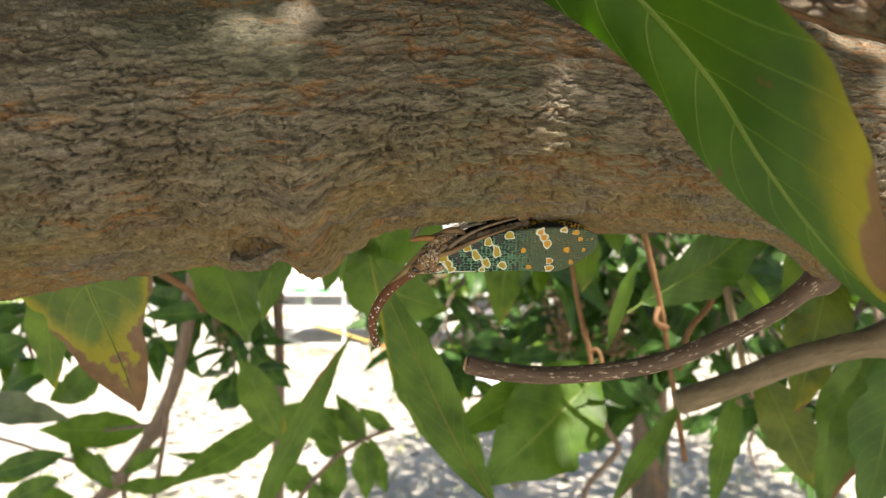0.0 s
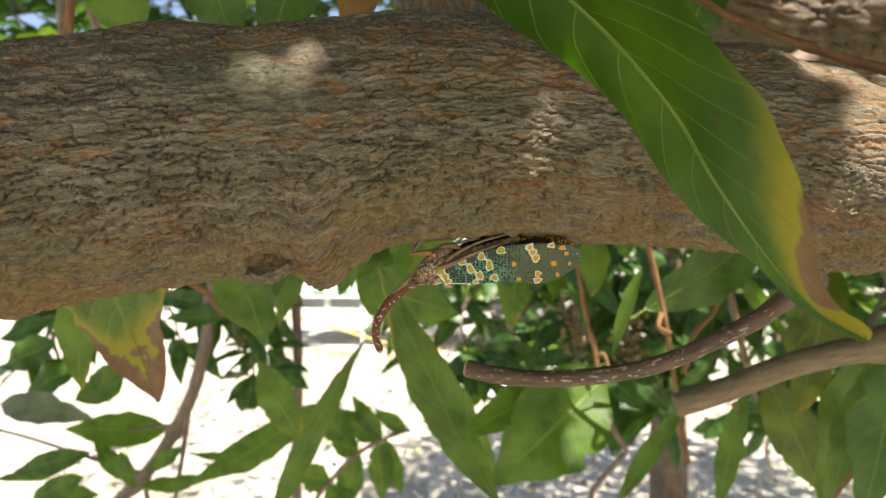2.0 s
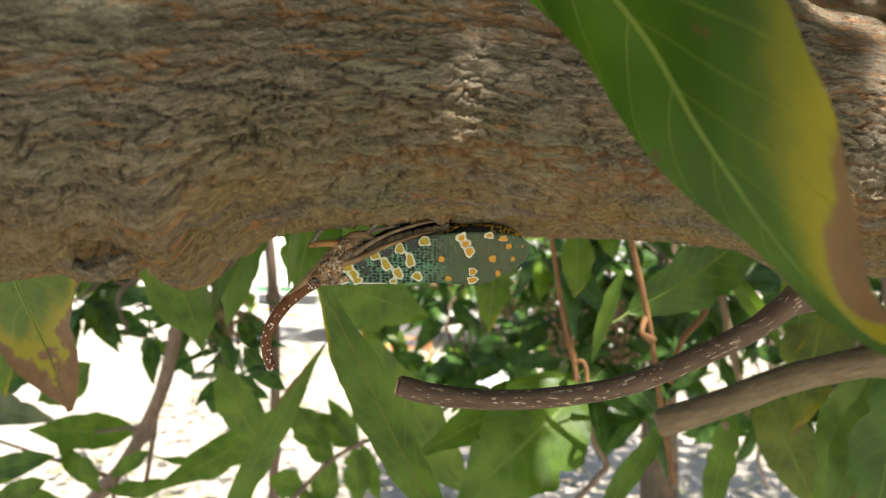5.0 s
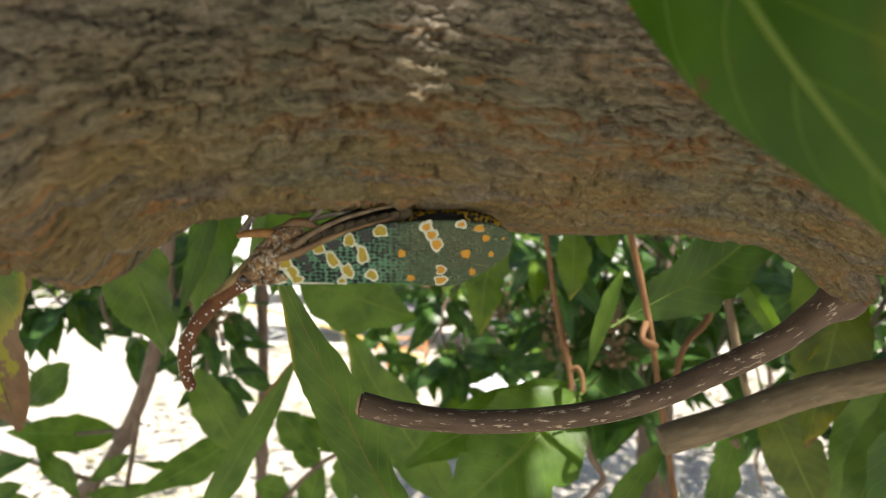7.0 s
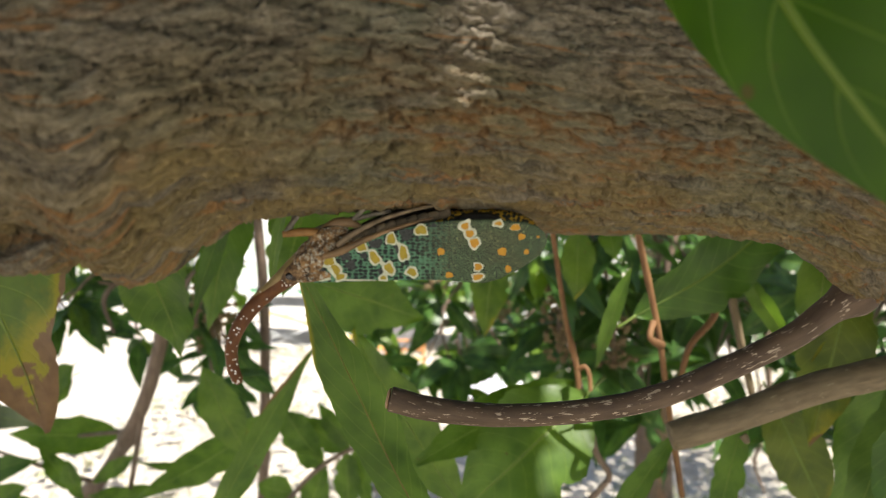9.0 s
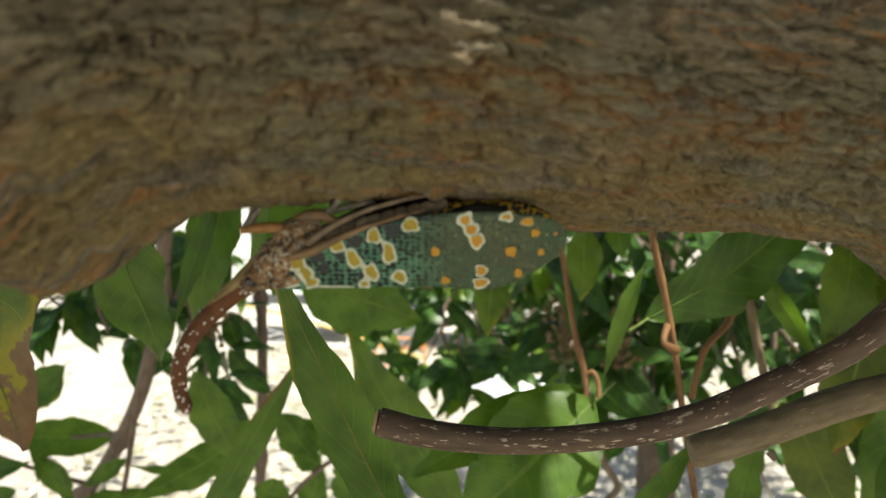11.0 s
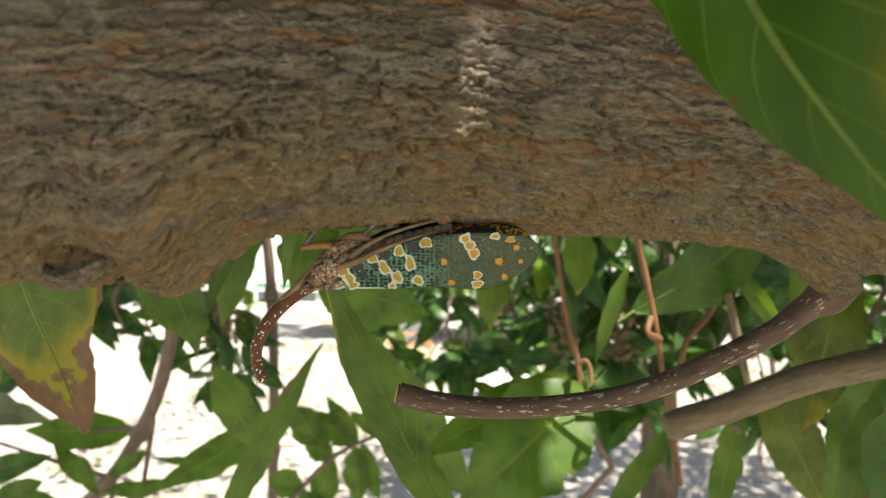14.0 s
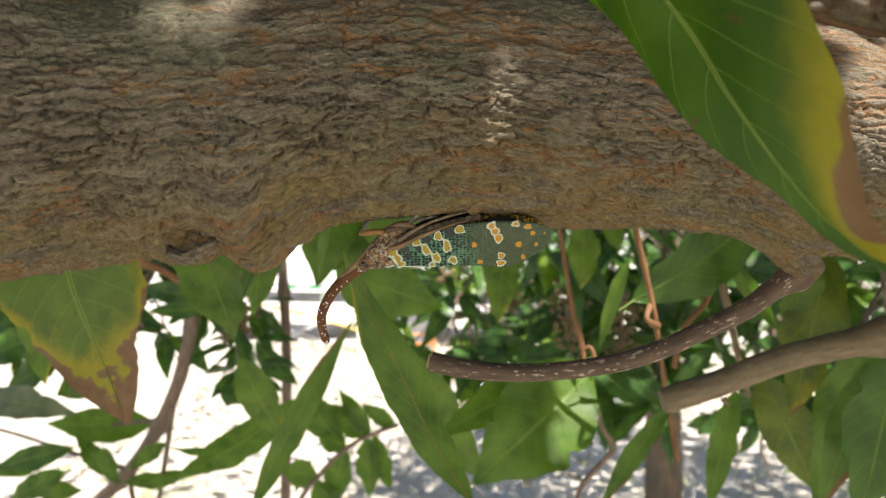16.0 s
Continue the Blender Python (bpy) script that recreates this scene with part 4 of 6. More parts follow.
leaf((0.0140, 0.5200, 1.3238), (-0.0661, 0.5500, 1.4367), 0.0430, -15, 0.05, 0.12, M_LEAFY, "green leaf with yellow edge and pale midrib")
leaf((-0.0918, 0.5300, 1.4705), (-0.0124, 0.5250, 1.4452), 0.0508, 10, 0.06, 0.05, M_LEAF, "dark green leaf seen from beneath behind the insect")
leaf((0.0783, 0.4600, 1.4216), (-0.0158, 0.4500, 1.3732), 0.0310, 35, 0.05, 0.1, M_LEAF, "dull green leaf hanging from an orange stem")
leaf((0.0853, 0.4550, 1.4157), (0.0111, 0.4200, 1.3549), 0.0606, 10, 0.06, 0.1, M_LEAF, "broad green leaf dappled by a sun patch")
narrow_leaf = leaf((-0.1321, 0.4600, 1.3223), (-0.0751, 0.5100, 1.4408), 0.0190, 30, -0.05, 0.3, M_EDGE, "narrow folded green leaf with a brown edge")
leaf((-0.1850, 0.6000, 1.3943), (-0.1468, 0.6000, 1.3241), 0.0333, 0, 0.05, 0.06, M_LEAFY, "oval green leaf on a thin brown stalk")
leaf((-0.1814, 0.8200, 1.3029), (-0.3473, 0.8500, 1.1933), 0.0453, -20, 0.05, 0.1, M_LEAF, "green leaf with a torn hole in its edge")
leaf((-0.3684, 0.9000, 1.2197), (-0.2783, 0.9000, 1.2244), 0.0181, 40, 0.05, 0.1, M_LEAF, "small green leaf on the thin side branch")
leaf((-0.4790, 1.0000, 1.1406), (-0.3863, 1.0000, 1.1610), 0.0279, 30, 0.05, 0.1, M_LEAF, "small green leaf on the thin side branch")
leaf((-0.4551, 1.0500, 1.2133), (-0.5899, 1.0000, 1.2233), 0.0525, 10, 0.08, 0.1, M_LEAF, "green leaf on a red brown stalk")
leaf((-0.6236, 0.9000, 1.2869), (-0.4820, 0.8800, 1.2742), 0.0428, -30, 0.1, 0.15, M_GREY, "grey green ribbed leaf turned to the light")
leaf((-0.6868, 1.0000, 1.1425), (-0.5462, 1.0000, 1.1856), 0.0310, 40, 0.06, 0.15, M_LEAF, "narrow green leaf beside the thin twigs")
leaf((0.1034, 0.4150, 1.4600), (0.2000, 0.4400, 1.5266), 0.0407, 18, 0.06, 0.12, M_GLOSS, "dark glossy green leaf behind the thick branch")
leaf((0.0992, 0.4300, 1.4859), (0.0835, 0.4400, 1.4290), 0.0095, 35, 0.03, 0.25, M_LEAF, "narrow green leaf seen edge on with a sunlit tip")
leaf((0.1646, 0.4550, 1.4880), (0.2006, 0.4600, 1.4373), 0.0120, 35, -0.03, 0.25, M_LEAF, "narrow leaf with a bright sunlit edge")
leaf((0.1166, 0.4000, 1.4088), (0.0772, 0.4000, 1.3486), 0.0129, 45, 0.04, 0.2, M_EDGE, "narrow green leaf with a reddish edge")
leaf((0.1874, 0.5000, 1.3950), (0.1700, 0.5000, 1.3120), 0.0192, 30, 0.03, 0.15, M_LEAF, "narrow pale green hanging leaf")
leaf((0.2090, 0.4200, 1.4922), (0.1898, 0.4200, 1.3965), 0.0354, 15, 0.05, 0.1, M_LEAFT, "yellow green leaf with a brown tip")
leaf((0.2033, 0.5000, 1.4067), (0.2450, 0.5000, 1.3233), 0.0346, 15, 0.04, 0.1, M_LEAFT, "green leaf with a brown withered tip")
leaf((0.2258, 0.4000, 1.4386), (0.1956, 0.4000, 1.3498), 0.0221, 35, 0.04, 0.16, M_EDGE, "long pale green leaf hanging by the second branch")
leaf((0.1964, 0.4200, 1.5074), (0.1883, 0.4200, 1.4390), 0.0252, 10, 0.05, 0.1, M_LEAFY, "green leaf with a yellowing margin behind the twig")
leaf((0.2209, 0.3700, 1.4490), (0.2011, 0.3700, 1.3561), 0.0368, 10, 0.05, 0.1, M_GLOSS, "broad dark green leaf beside the second branch")
leaf((0.2331, 0.4200, 1.4443), (0.2054, 0.4200, 1.3456), 0.0411, 0, 0.05, 0.1, M_LEAF, "green leaf hanging below the second branch")
leaf((0.1210, 0.6000, 1.5151), (0.1283, 0.6000, 1.4853), 0.0185, 0, 0.05, 0.1, M_LEAF, "small pale leaf lit from behind")
leaf((0.0397, 0.6200, 1.5149), (0.0312, 0.6200, 1.4215), 0.0359, 10, 0.05, 0.1, M_LEAFY, "oval green leaf with yellow veins")
leaf((0.1006, 0.6000, 1.5103), (0.0991, 0.6000, 1.4527), 0.0278, -10, 0.05, 0.1, M_LEAFY, "green leaf hanging behind the stem")
leaf((-0.1073, 0.4200, 1.5161), (-0.1298, 0.4300, 1.4548), 0.0109, -35, -0.06, 0.25, M_GLOSS, "green leaf with a shiny pale edge")
leaf((-0.1073, 0.4400, 1.5287), (-0.1265, 0.4400, 1.4451), 0.0307, 12, 0.05, 0.1, M_LEAF, "green leaf hanging behind the insect")
leaf((-0.0496, 0.3000, 1.5107), (-0.0573, 0.3100, 1.4777), 0.0060, 30, 0.03, 0.1, M_LEAF, "small narrow leaf tip below the branch")
leaf((-0.0669, 0.5000, 1.5110), (-0.0861, 0.5000, 1.4721), 0.0269, 0, 0.03, 0.1, M_LEAF, "green leaf behind the insect legs")
leaf((-0.0430, 0.5000, 1.5314), (-0.0842, 0.5000, 1.4778), 0.0449, 0, 0.04, 0.1, M_LEAF, "green leaf behind the insect legs")
leaf((-0.0708, 0.4600, 1.5392), (-0.0908, 0.4600, 1.4631), 0.0377, 5, 0.05, 0.1, M_LEAF, "green leaf behind the insect legs")
leaf((-0.1717, 0.3000, 1.6371), (-0.1543, 0.3200, 1.5844), 0.0282, 0, 0.05, 0.1, M_LEAF, "green leaf above the thick branch")
leaf((-0.1258, 0.3000, 1.6447), (-0.1047, 0.3000, 1.5773), 0.0298, 10, 0.05, 0.1, M_GLOSS, "dark green leaf above the thick branch")
leaf((-0.0750, 0.3100, 1.6517), (-0.0948, 0.3100, 1.5823), 0.0333, -10, 0.05, 0.1, M_GLOSS, "dark green leaf resting above the branch")
leaf((-0.0421, 0.2600, 1.6202), (-0.0491, 0.2600, 1.5746), 0.0196, 0, 0.03, 0.1, M_DRY, "dry brown leaf above the branch")
leaf((0.1413, 0.4200, 1.6635), (0.1127, 0.4200, 1.6028), 0.0308, 0, 0.03, 0.1, M_GLOSS, "dark green leaf behind the branch")
leaf((0.0681, 0.4500, 1.6810), (0.1556, 0.4500, 1.6136), 0.0329, 20, 0.03, 0.1, M_GLOSS, "glossy green leaf between the two branches")
leaf((-0.0499, 0.4000, 1.5161), (-0.0099, 0.4000, 1.4830), 0.0386, 5, 0.04, 0.1, M_LEAF, "green leaf hanging behind the insect legs")
leaf((-0.4600, 0.9200, 1.3341), (-0.5202, 0.9300, 1.2786), 0.0396, 12, 0.05, 0.1, M_LEAF, "green leaf behind the withered leaf")
leaf((-0.4653, 0.9200, 1.2163), (-0.4509, 0.9300, 1.1635), 0.0302, 12, 0.05, 0.1, M_LEAF, "small green leaf on a thin red brown twig")
leaf((-0.5163, 0.9200, 1.1834), (-0.5982, 0.9300, 1.1429), 0.0331, 12, 0.05, 0.1, M_LEAF, "green leaf on a thin red brown twig")
leaf((-0.1997, 0.9200, 1.2852), (-0.1544, 0.9300, 1.2234), 0.0475, 12, 0.05, 0.1, M_LEAF, "green leaf hanging behind the narrow leaf")
leaf((-0.1250, 0.9500, 1.2304), (-0.1927, 0.9500, 1.2741), 0.0368, 10, 0.04, 0.1, M_LEAF, "small green leaf on a thin dark twig")
leaf((-0.1213, 0.9500, 1.2319), (-0.1628, 0.9500, 1.2910), 0.0265, 10, 0.04, 0.1, M_LEAF, "small green leaf on a thin dark twig")
leaf((-0.0878, 0.9500, 1.2423), (-0.1328, 0.9500, 1.2729), 0.0221, 10, 0.04, 0.1, M_LEAF, "small green leaf on a thin dark twig")
leaf((-0.1534, 0.9500, 1.2126), (-0.1926, 0.9500, 1.2381), 0.0324, 10, 0.04, 0.1, M_LEAF, "small green leaf on a thin dark twig")
leaf((-0.1534, 0.9500, 1.2111), (-0.1770, 0.9500, 1.1331), 0.0383, 10, 0.04, 0.1, M_LEAF, "small green leaf on a thin dark twig")
leaf((-0.1250, 0.9500, 1.2281), (-0.1208, 0.9500, 1.1494), 0.0368, 10, 0.04, 0.1, M_LEAF, "small green leaf on a thin dark twig")
leaf((-0.1176, 0.9500, 1.2305), (-0.0946, 0.9500, 1.1575), 0.0309, 10, 0.04, 0.1, M_LEAF, "small green leaf on a thin dark twig")
leaf((-0.1922, 0.9500, 1.1742), (-0.2375, 0.9500, 1.1845), 0.0405, 10, 0.04, 0.1, M_LEAF, "small green leaf on a thin dark twig")
leaf((-0.1922, 0.9500, 1.1704), (-0.1618, 0.9500, 1.1108), 0.0442, 10, 0.04, 0.1, M_LEAF, "small green leaf on a thin dark twig")

leaf((-0.5143, 0.9300, 1.2124), (-0.6210, 0.9300, 1.1824), 0.0320, 12, 0.05, 0.12, M_GLOSS, "dark green narrow leaf on a thin twig")
leaf((-0.5102, 0.9500, 1.1476), (-0.5994, 0.9500, 1.1532), 0.0327, -15, 0.05, 0.12, M_LEAF, "green narrow leaf on a thin twig")
leaf((-0.4776, 0.9700, 1.1622), (-0.5288, 0.9700, 1.2180), 0.0273, 25, 0.05, 0.12, M_LEAF, "small green leaf beside the forked branch")
leaf((-0.3862, 0.9300, 1.2217), (-0.4373, 0.9300, 1.1864), 0.0218, 12, 0.05, 0.12, M_LEAF, "small green leaf under the forked branch")
leaf((-0.3716, 0.9500, 1.1706), (-0.4445, 0.9500, 1.1567), 0.0223, -15, 0.05, 0.12, M_LEAF, "small green leaf under the forked branch")
leaf((-0.5562, 0.9700, 1.3201), (-0.6276, 0.9700, 1.2785), 0.0486, 25, 0.05, 0.12, M_GLOSS, "dark green leaf beside the withered leaf")
leaf((-0.5594, 0.9300, 1.3599), (-0.6317, 0.9300, 1.3260), 0.0480, 12, 0.05, 0.12, M_GLOSS, "dark green leaf beside the withered leaf")
leaf((-0.4752, 0.9500, 1.3136), (-0.5447, 0.9500, 1.2736), 0.0446, -15, 0.05, 0.12, M_LEAF, "green leaf behind the withered leaf")
leaf((-0.5915, 0.9700, 1.3816), (-0.6629, 0.9700, 1.3573), 0.0379, 25, 0.05, 0.12, M_GLOSS, "dark green leaf beside the withered leaf")


def broad_leaf(label, rows, material, nu=100, nv=27):
    """The long leaf hung before the branch: rows of midrib x, y, z and, sideways and in depth, its two margins; one margin stands out towards the front."""
    p = smooth_path(rows, nu)
    u = np.linspace(0, 1, nu)
    base = Vector(p[0, :3])
    e = thing("leaf", base, label, "leaf", "leaves round the branch")
    P, UV = [], []
    for i in range(nu):
        x, y, z, lx, ly, rx, ry = p[i]
        for v in np.linspace(-1, 1, nv):
            k = abs(v) * (1 + 0.012 * math.sin(u[i] * 37 + v) + 0.010 * math.sin(u[i] * 61 - v))
            sx, sy, sz = (lx, ly, -0.2 * lx) if v < 0 else (rx, ry, -0.5 * rx)
            ripple = 0.0007 * math.sin(u[i] * 19 + 2 * v) * abs(v)
            P.append((x + sx * k - base.x + ripple, y + sy * k - base.y, z + sz * k - base.z - 0.0012 * math.sin(math.pi * k) + ripple))
            UV.append((u[i], v))
    P = np.array(P)
    ob = mesh_grid("blade", P, nu, nv, np.array(UV), False, material, e)
    ob.data.flip_normals()
    mid = P.reshape(nu, nv, 3)[:, nv // 2]
    rod("midrib", [(a, b - 0.0001, c, 0.00026 * (1.15 - k / nu)) for k, (a, b, c) in list(enumerate(mid))[:-2:8]], M_MIDRIB, e, 6, 3, 0.02)
    d = mid[0] - mid[4]
    d = d / np.linalg.norm(d)
    rod("stalk", [(*(mid[0] + d * 0.02), 0.0008), (*(mid[0] + d * 0.009), 0.0007), (*mid[1], 0.0006)], M_MIDRIB, e, 6, 4, 0.03)
    LEAVES.append(e)
    return e


big_leaf = broad_leaf("large green leaf with a yellow and brown margin", [(-0.0360, 0.136, 1.6070, -0.0003, 0.0003, 0.0003, -0.0003), (-0.0200, 0.136, 1.5900, -0.0150, 0.012, 0.0140, -0.020), (-0.0046, 0.134, 1.5723, -0.0165, 0.014, 0.0164, -0.026), (0.0117, 0.131, 1.5539, -0.0138, 0.015, 0.0140, -0.027), (0.0237, 0.128, 1.5412, -0.0125, 0.014, 0.0090, -0.027), (0.0341, 0.123, 1.5265, -0.0078, 0.012, 0.0058, -0.026), (0.0401, 0.118, 1.5133, -0.0048, 0.010, 0.0048, -0.021), (0.0462, 0.113, 1.5018, -0.0035, 0.006, 0.0034, -0.015), (0.0515, 0.108, 1.4938, -0.0020, 0.003, 0.0020, -0.007), (0.0582, 0.102, 1.4886, -0.0002, 0.0002, 0.0002, -0.0002)], M_BIG)


# ---- the lanternfly ----
MM = 0.001
fly = thing("lanternfly", (0.0022, 0.1758, 1.4964), "green and ochre spotted lanternfly clinging under the branch", "insect")
fly.rotation_euler = (0, radians(-0.7), radians(1.2))


WING_LOW = [(-15.5, -5.5), (-11.7, -5.3), (-7.3, -5.1), (0.7, -4.8), (6.0, -4.75), (10.5, -5.1), (13.2, -5.2), (15.8, -4.4), (19.4, -2.5), (22.2, -0.4), (22.9, 0.8), (23.2, 1.7)]
WING_TOP = [(-15.5, -2.6), (-11.7, -0.5), (-8.2, 1.0), (-2.8, 3.0), (1.6, 4.2), (4.3, 4.8), (8.7, 5.2), (13.2, 5.4), (19.4, 5.0), (21.6, 4.3), (22.7, 3.4), (23.2, 2.5)]


def wing_outline(n):
    """Rows of x, lower z, upper z along the wing, from its root to its rounded end."""
    rows = []
    for i in range(n):
        u = i / (n - 1)
        x = -15.5 + 38.7 * (1 - (1 - u) ** 1.4)
        rows.append((x * 0.001, np.interp(x, *zip(*WING_LOW)) * 0.001, np.interp(x, *zip(*WING_TOP)) * 0.001))
    return rows


def wing_y(x, z):
    """The near wing leans towards the viewer at its upper margin and is a little domed."""
    return -0.0012 - 0.34 * (z + 0.005) - 0.0008 * math.cos((x - 0.003) / 0.0215)


def wing_mesh(name, sign, lift, material, parent, label):
    rows = wing_outline(60)
    nv = 15
    P, UV = [], []
    for i, (x, lo, hi) in enumerate(rows):
        for j in range(nv):
            z = lo + (hi - lo) * j / (nv - 1)
            P.append((x, sign * wing_y(x, z) + (0.0 if sign > 0 else 0.0004), z + lift * (x + 0.016)))
            UV.append((i / 59, j / (nv - 1)))
    ob = mesh_grid(name, np.array(P), 60, nv, np.array(UV), False, material, parent)
    s = ob.modifiers.new("thickness", "SOLIDIFY")
    s.thickness, s.offset = 0.00012, 0.0
    if label:
        ob["label"] = label
    return ob


near_wing = wing_mesh("forewing", 1, 0.0, M_WING, fly, "green netted forewing with white ringed ochre spots")


def wing_strip(name, rows, y, material, label):
    """A narrow strip above the forewing, for folded wing edges and the hollow's shade: x, lower z, upper z in mm."""
    P, UV = [], []
    n, nv = 40, 5
    xs = np.linspace(rows[0][0], rows[-1][0], n)
    for i, x in enumerate(xs):
        lo, hi = np.interp(x, [r[0] for r in rows], [r[1] for r in rows]), np.interp(x, [r[0] for r in rows], [r[2] for r in rows])
        for j in range(nv):
            f = j / (nv - 1)
            P.append((x * MM, (y + 1.4 * f * f) * MM, (lo + (hi - lo) * f) * MM))
            UV.append((i / (n - 1), f))
    ob = mesh_grid(name, np.array(P), n, nv, np.array(UV), False, material, fly)
    so = ob.modifiers.new("thickness", "SOLIDIFY")
    so.thickness, so.offset = 0.00012, 0.0
    ob["label"] = label


wing_strip("hindwing", [(2.0, 3.0, 4.6), (3.6, 3.2, 6.4), (8.0, 3.6, 6.9), (13.0, 3.8, 7.3), (17.0, 4.0, 7.0), (19.5, 4.0, 6.4), (21.4, 3.6, 5.4), (22.7, 2.6, 3.6)], -1.6, M_HIND, "yellow hindwing edge netted with black")
wing_strip("far_forewing", [(-12.0, -0.5, 1.5), (-9.0, 0.0, 4.2), (-5.0, 0.5, 6.2), (0.0, 1.5, 8.0), (6.0, 2.0, 8.8), (14.0, 2.0, 8.8), (19.0, 2.0, 7.4), (22.0, 2.0, 5.0)], 1.6, M_BLACK, "dark folded far wing")
# flat black strip that stands in for shade inside the hollow
wing_strip("inner_wing", [(7.2, 4.0, 5.0), (8.6, 4.2, 6.0), (11.0, 4.4, 6.6), (13.5, 4.4, 6.6), (15.4, 4.2, 6.1), (16.6, 4.2, 4.9)], -2.9, M_BLACK, "black strip for the shade in the hollow under the folded wing")


def disc(name, x, z, rx, rz, turn, off, material, wob):
    """A flat spot that follows the wing's surface."""
    bm = bmesh.new()
    n = 16
    mid = bm.verts.new((x, wing_y(x, z) - off, z))
    ring = []
    for i in range(n):
        a = i / n * 2 * math.pi
        k = (abs(math.cos(a)) ** 3 + abs(math.sin(a)) ** 3) ** (-1 / 3) * (1 + wob * math.sin(3 * a + x * 9000) + wob * 0.6 * math.sin(5 * a + z * 7000)) * 0.95
        dx, dz = rx * k * math.cos(a), rz * k * math.sin(a)
        px, pz = x + dx * math.cos(turn) - dz * math.sin(turn), z + dx * math.sin(turn) + dz * math.cos(turn)
        ring.append(bm.verts.new((px, wing_y(px, pz) - off, pz)))
    for i in range(n):
        bm.faces.new((mid, ring[(i + 1) % n], ring[i]))
    bmesh.ops.recalc_face_normals(bm, faces=bm.faces)
    return part(name, bm, material, near_wing)


# spot: along, up, half sizes in mm, turn, width of the white ring
SPOTS = [(-12.8, -1.8, 0.9, 0.75, 0.2, 0.45), (-11.7, -3.2, 0.6, 0.95, 0.5, 0.42), (-11.0, -4.4, 0.75, 0.5, 0.2, 0.36), (-7.3, 0.7, 0.75, 0.8, 0.2, 0.3),
         (-5.2, -1.1, 0.65, 1.15, 0.5, 0.34), (-2.8, -2.9, 0.65, 0.95, 0.6, 0.36), (-3.8, -4.5, 0.5, 0.32, 0, 0.34), (-2.4, 2.0, 0.7, 0.85, 0, 0.26),
         (-0.4, -0.3, 0.62, 1.2, 0.1, 0.36), (1.0, -3.5, 0.8, 0.62, -0.5, 0.36), (2.5, 3.5, 0.95, 0.75, 0.1, 0.24), (9.7, 4.2, 0.62, 0.55, 0.3, 0.5),
         (10.5, 3.0, 0.7, 0.6, 0, 0.42), (11.3, 1.5, 0.75, 0.75, 0.4, 0.34), (12.0, -2.5, 0.62, 0.6, 0, 0.24), (12.0, -4.2, 0.85, 0.5, 0.2, 0.3),
         (15.1, 4.7, 0.6, 0.33, 0, 0.36), (5.8, 0.0, 0.6, 0.62, 0, 0), (7.2, -3.9, 0.65, 0.5, 0, 0), (15.9, 0.1, 0.75, 0.68, 0, 0),
         (19.0, 2.6, 0.6, 0.5, 0, 0), (17.9, 4.1, 0.8, 0.5, 0.1, 0.06), (19.9, 0.1, 0.42, 0.45, 0, 0), (17.0, -2.8, 0.5, 0.62, 0.3, 0), (21.7, 2.6, 0.25, 0.22, 0, 0)]
for x, z, rx, rz in ((-10.0, -0.9, 0.9, 0.8), (-4.9, 1.2, 1.2, 0.75), (0.1, 2.8, 1.1, 0.95), (-9.2, -2.4, 0.9, 0.8), (-14.6, -3.6, 0.8, 0.7), (-4.2, -3.4, 0.5, 0.6), (-7.0, -0.8, 0.6, 0.5), (-1.4, 0.4, 0.4, 0.9), (4.6, 4.3, 0.5, 0.35)):
    disc("dark_patch", x * MM, z * MM, rx * MM, rz * MM, 0.2, 0.00011, M_DARKPATCH, 0.16)
# pale wax that runs from ring to ring
for x, z, rx, rz, turn in ((-12.6, -3.0, 0.55, 1.9, 0.5), (-13.9, -4.9, 1.3, 0.3, 0.05), (-4.0, -2.0, 0.4, 1.5, 0.75), (-3.3, -3.8, 0.7, 0.45, 0.2), (-8.2, -4.95, 3.0, 0.14, 0.0), (-1.2, 1.1, 0.28, 0.8, 0.5), (10.0, 3.6, 0.85, 1.3, 0.35)):
    disc("wax_bridge", x * MM, z * MM, rx * MM, rz * MM, turn, 0.00014, M_HALO, 0.12)
for x, z, rx, rz, turn, ring in SPOTS:
    if ring:
        disc("white_ring", x * MM, z * MM, (rx + ring) * MM, (rz + ring) * MM, turn, 0.00016, M_HALO, 0.13)
    disc("ochre_spot", x * MM, z * MM, rx * MM, rz * MM, turn, 0.00026, M_OLIVESPOT if x < 4 else M_SPOT, 0.10)


def fly_rod(name, pts, material, label="", nv=14, rough=0.05):
    return rod(name, [(x * MM, y * MM, z * MM, r * MM) for x, y, z, r in pts], material, fly, nv, 9, rough, label)


HORN = [(-17.6, 0.6, -2.6, 2.1), (-19.2, 0.5, -3.9, 1.9), (-22.2, 0.4, -6.2, 1.4), (-25.6, 0.2, -9.2, 1.3), (-28.2, 0.0, -12.6, 1.22), (-29.7, -0.1, -16.2, 1.12), (-29.6, -0.1, -19.8, 1.02), (-28.8, 0.0, -22.2, 0.95), (-28.4, 0.0, -23.0, 0.5)]
fly_rod("horn", HORN, M_HORN, "long curved red brown head horn", 22)
path = smooth_path([(x * MM, y * MM, z * MM, r * MM) for x, y, z, r in HORN], 60)
t_, side_, up_ = frames(path)
rnd = random.Random(4)
bm = bmesh.new()
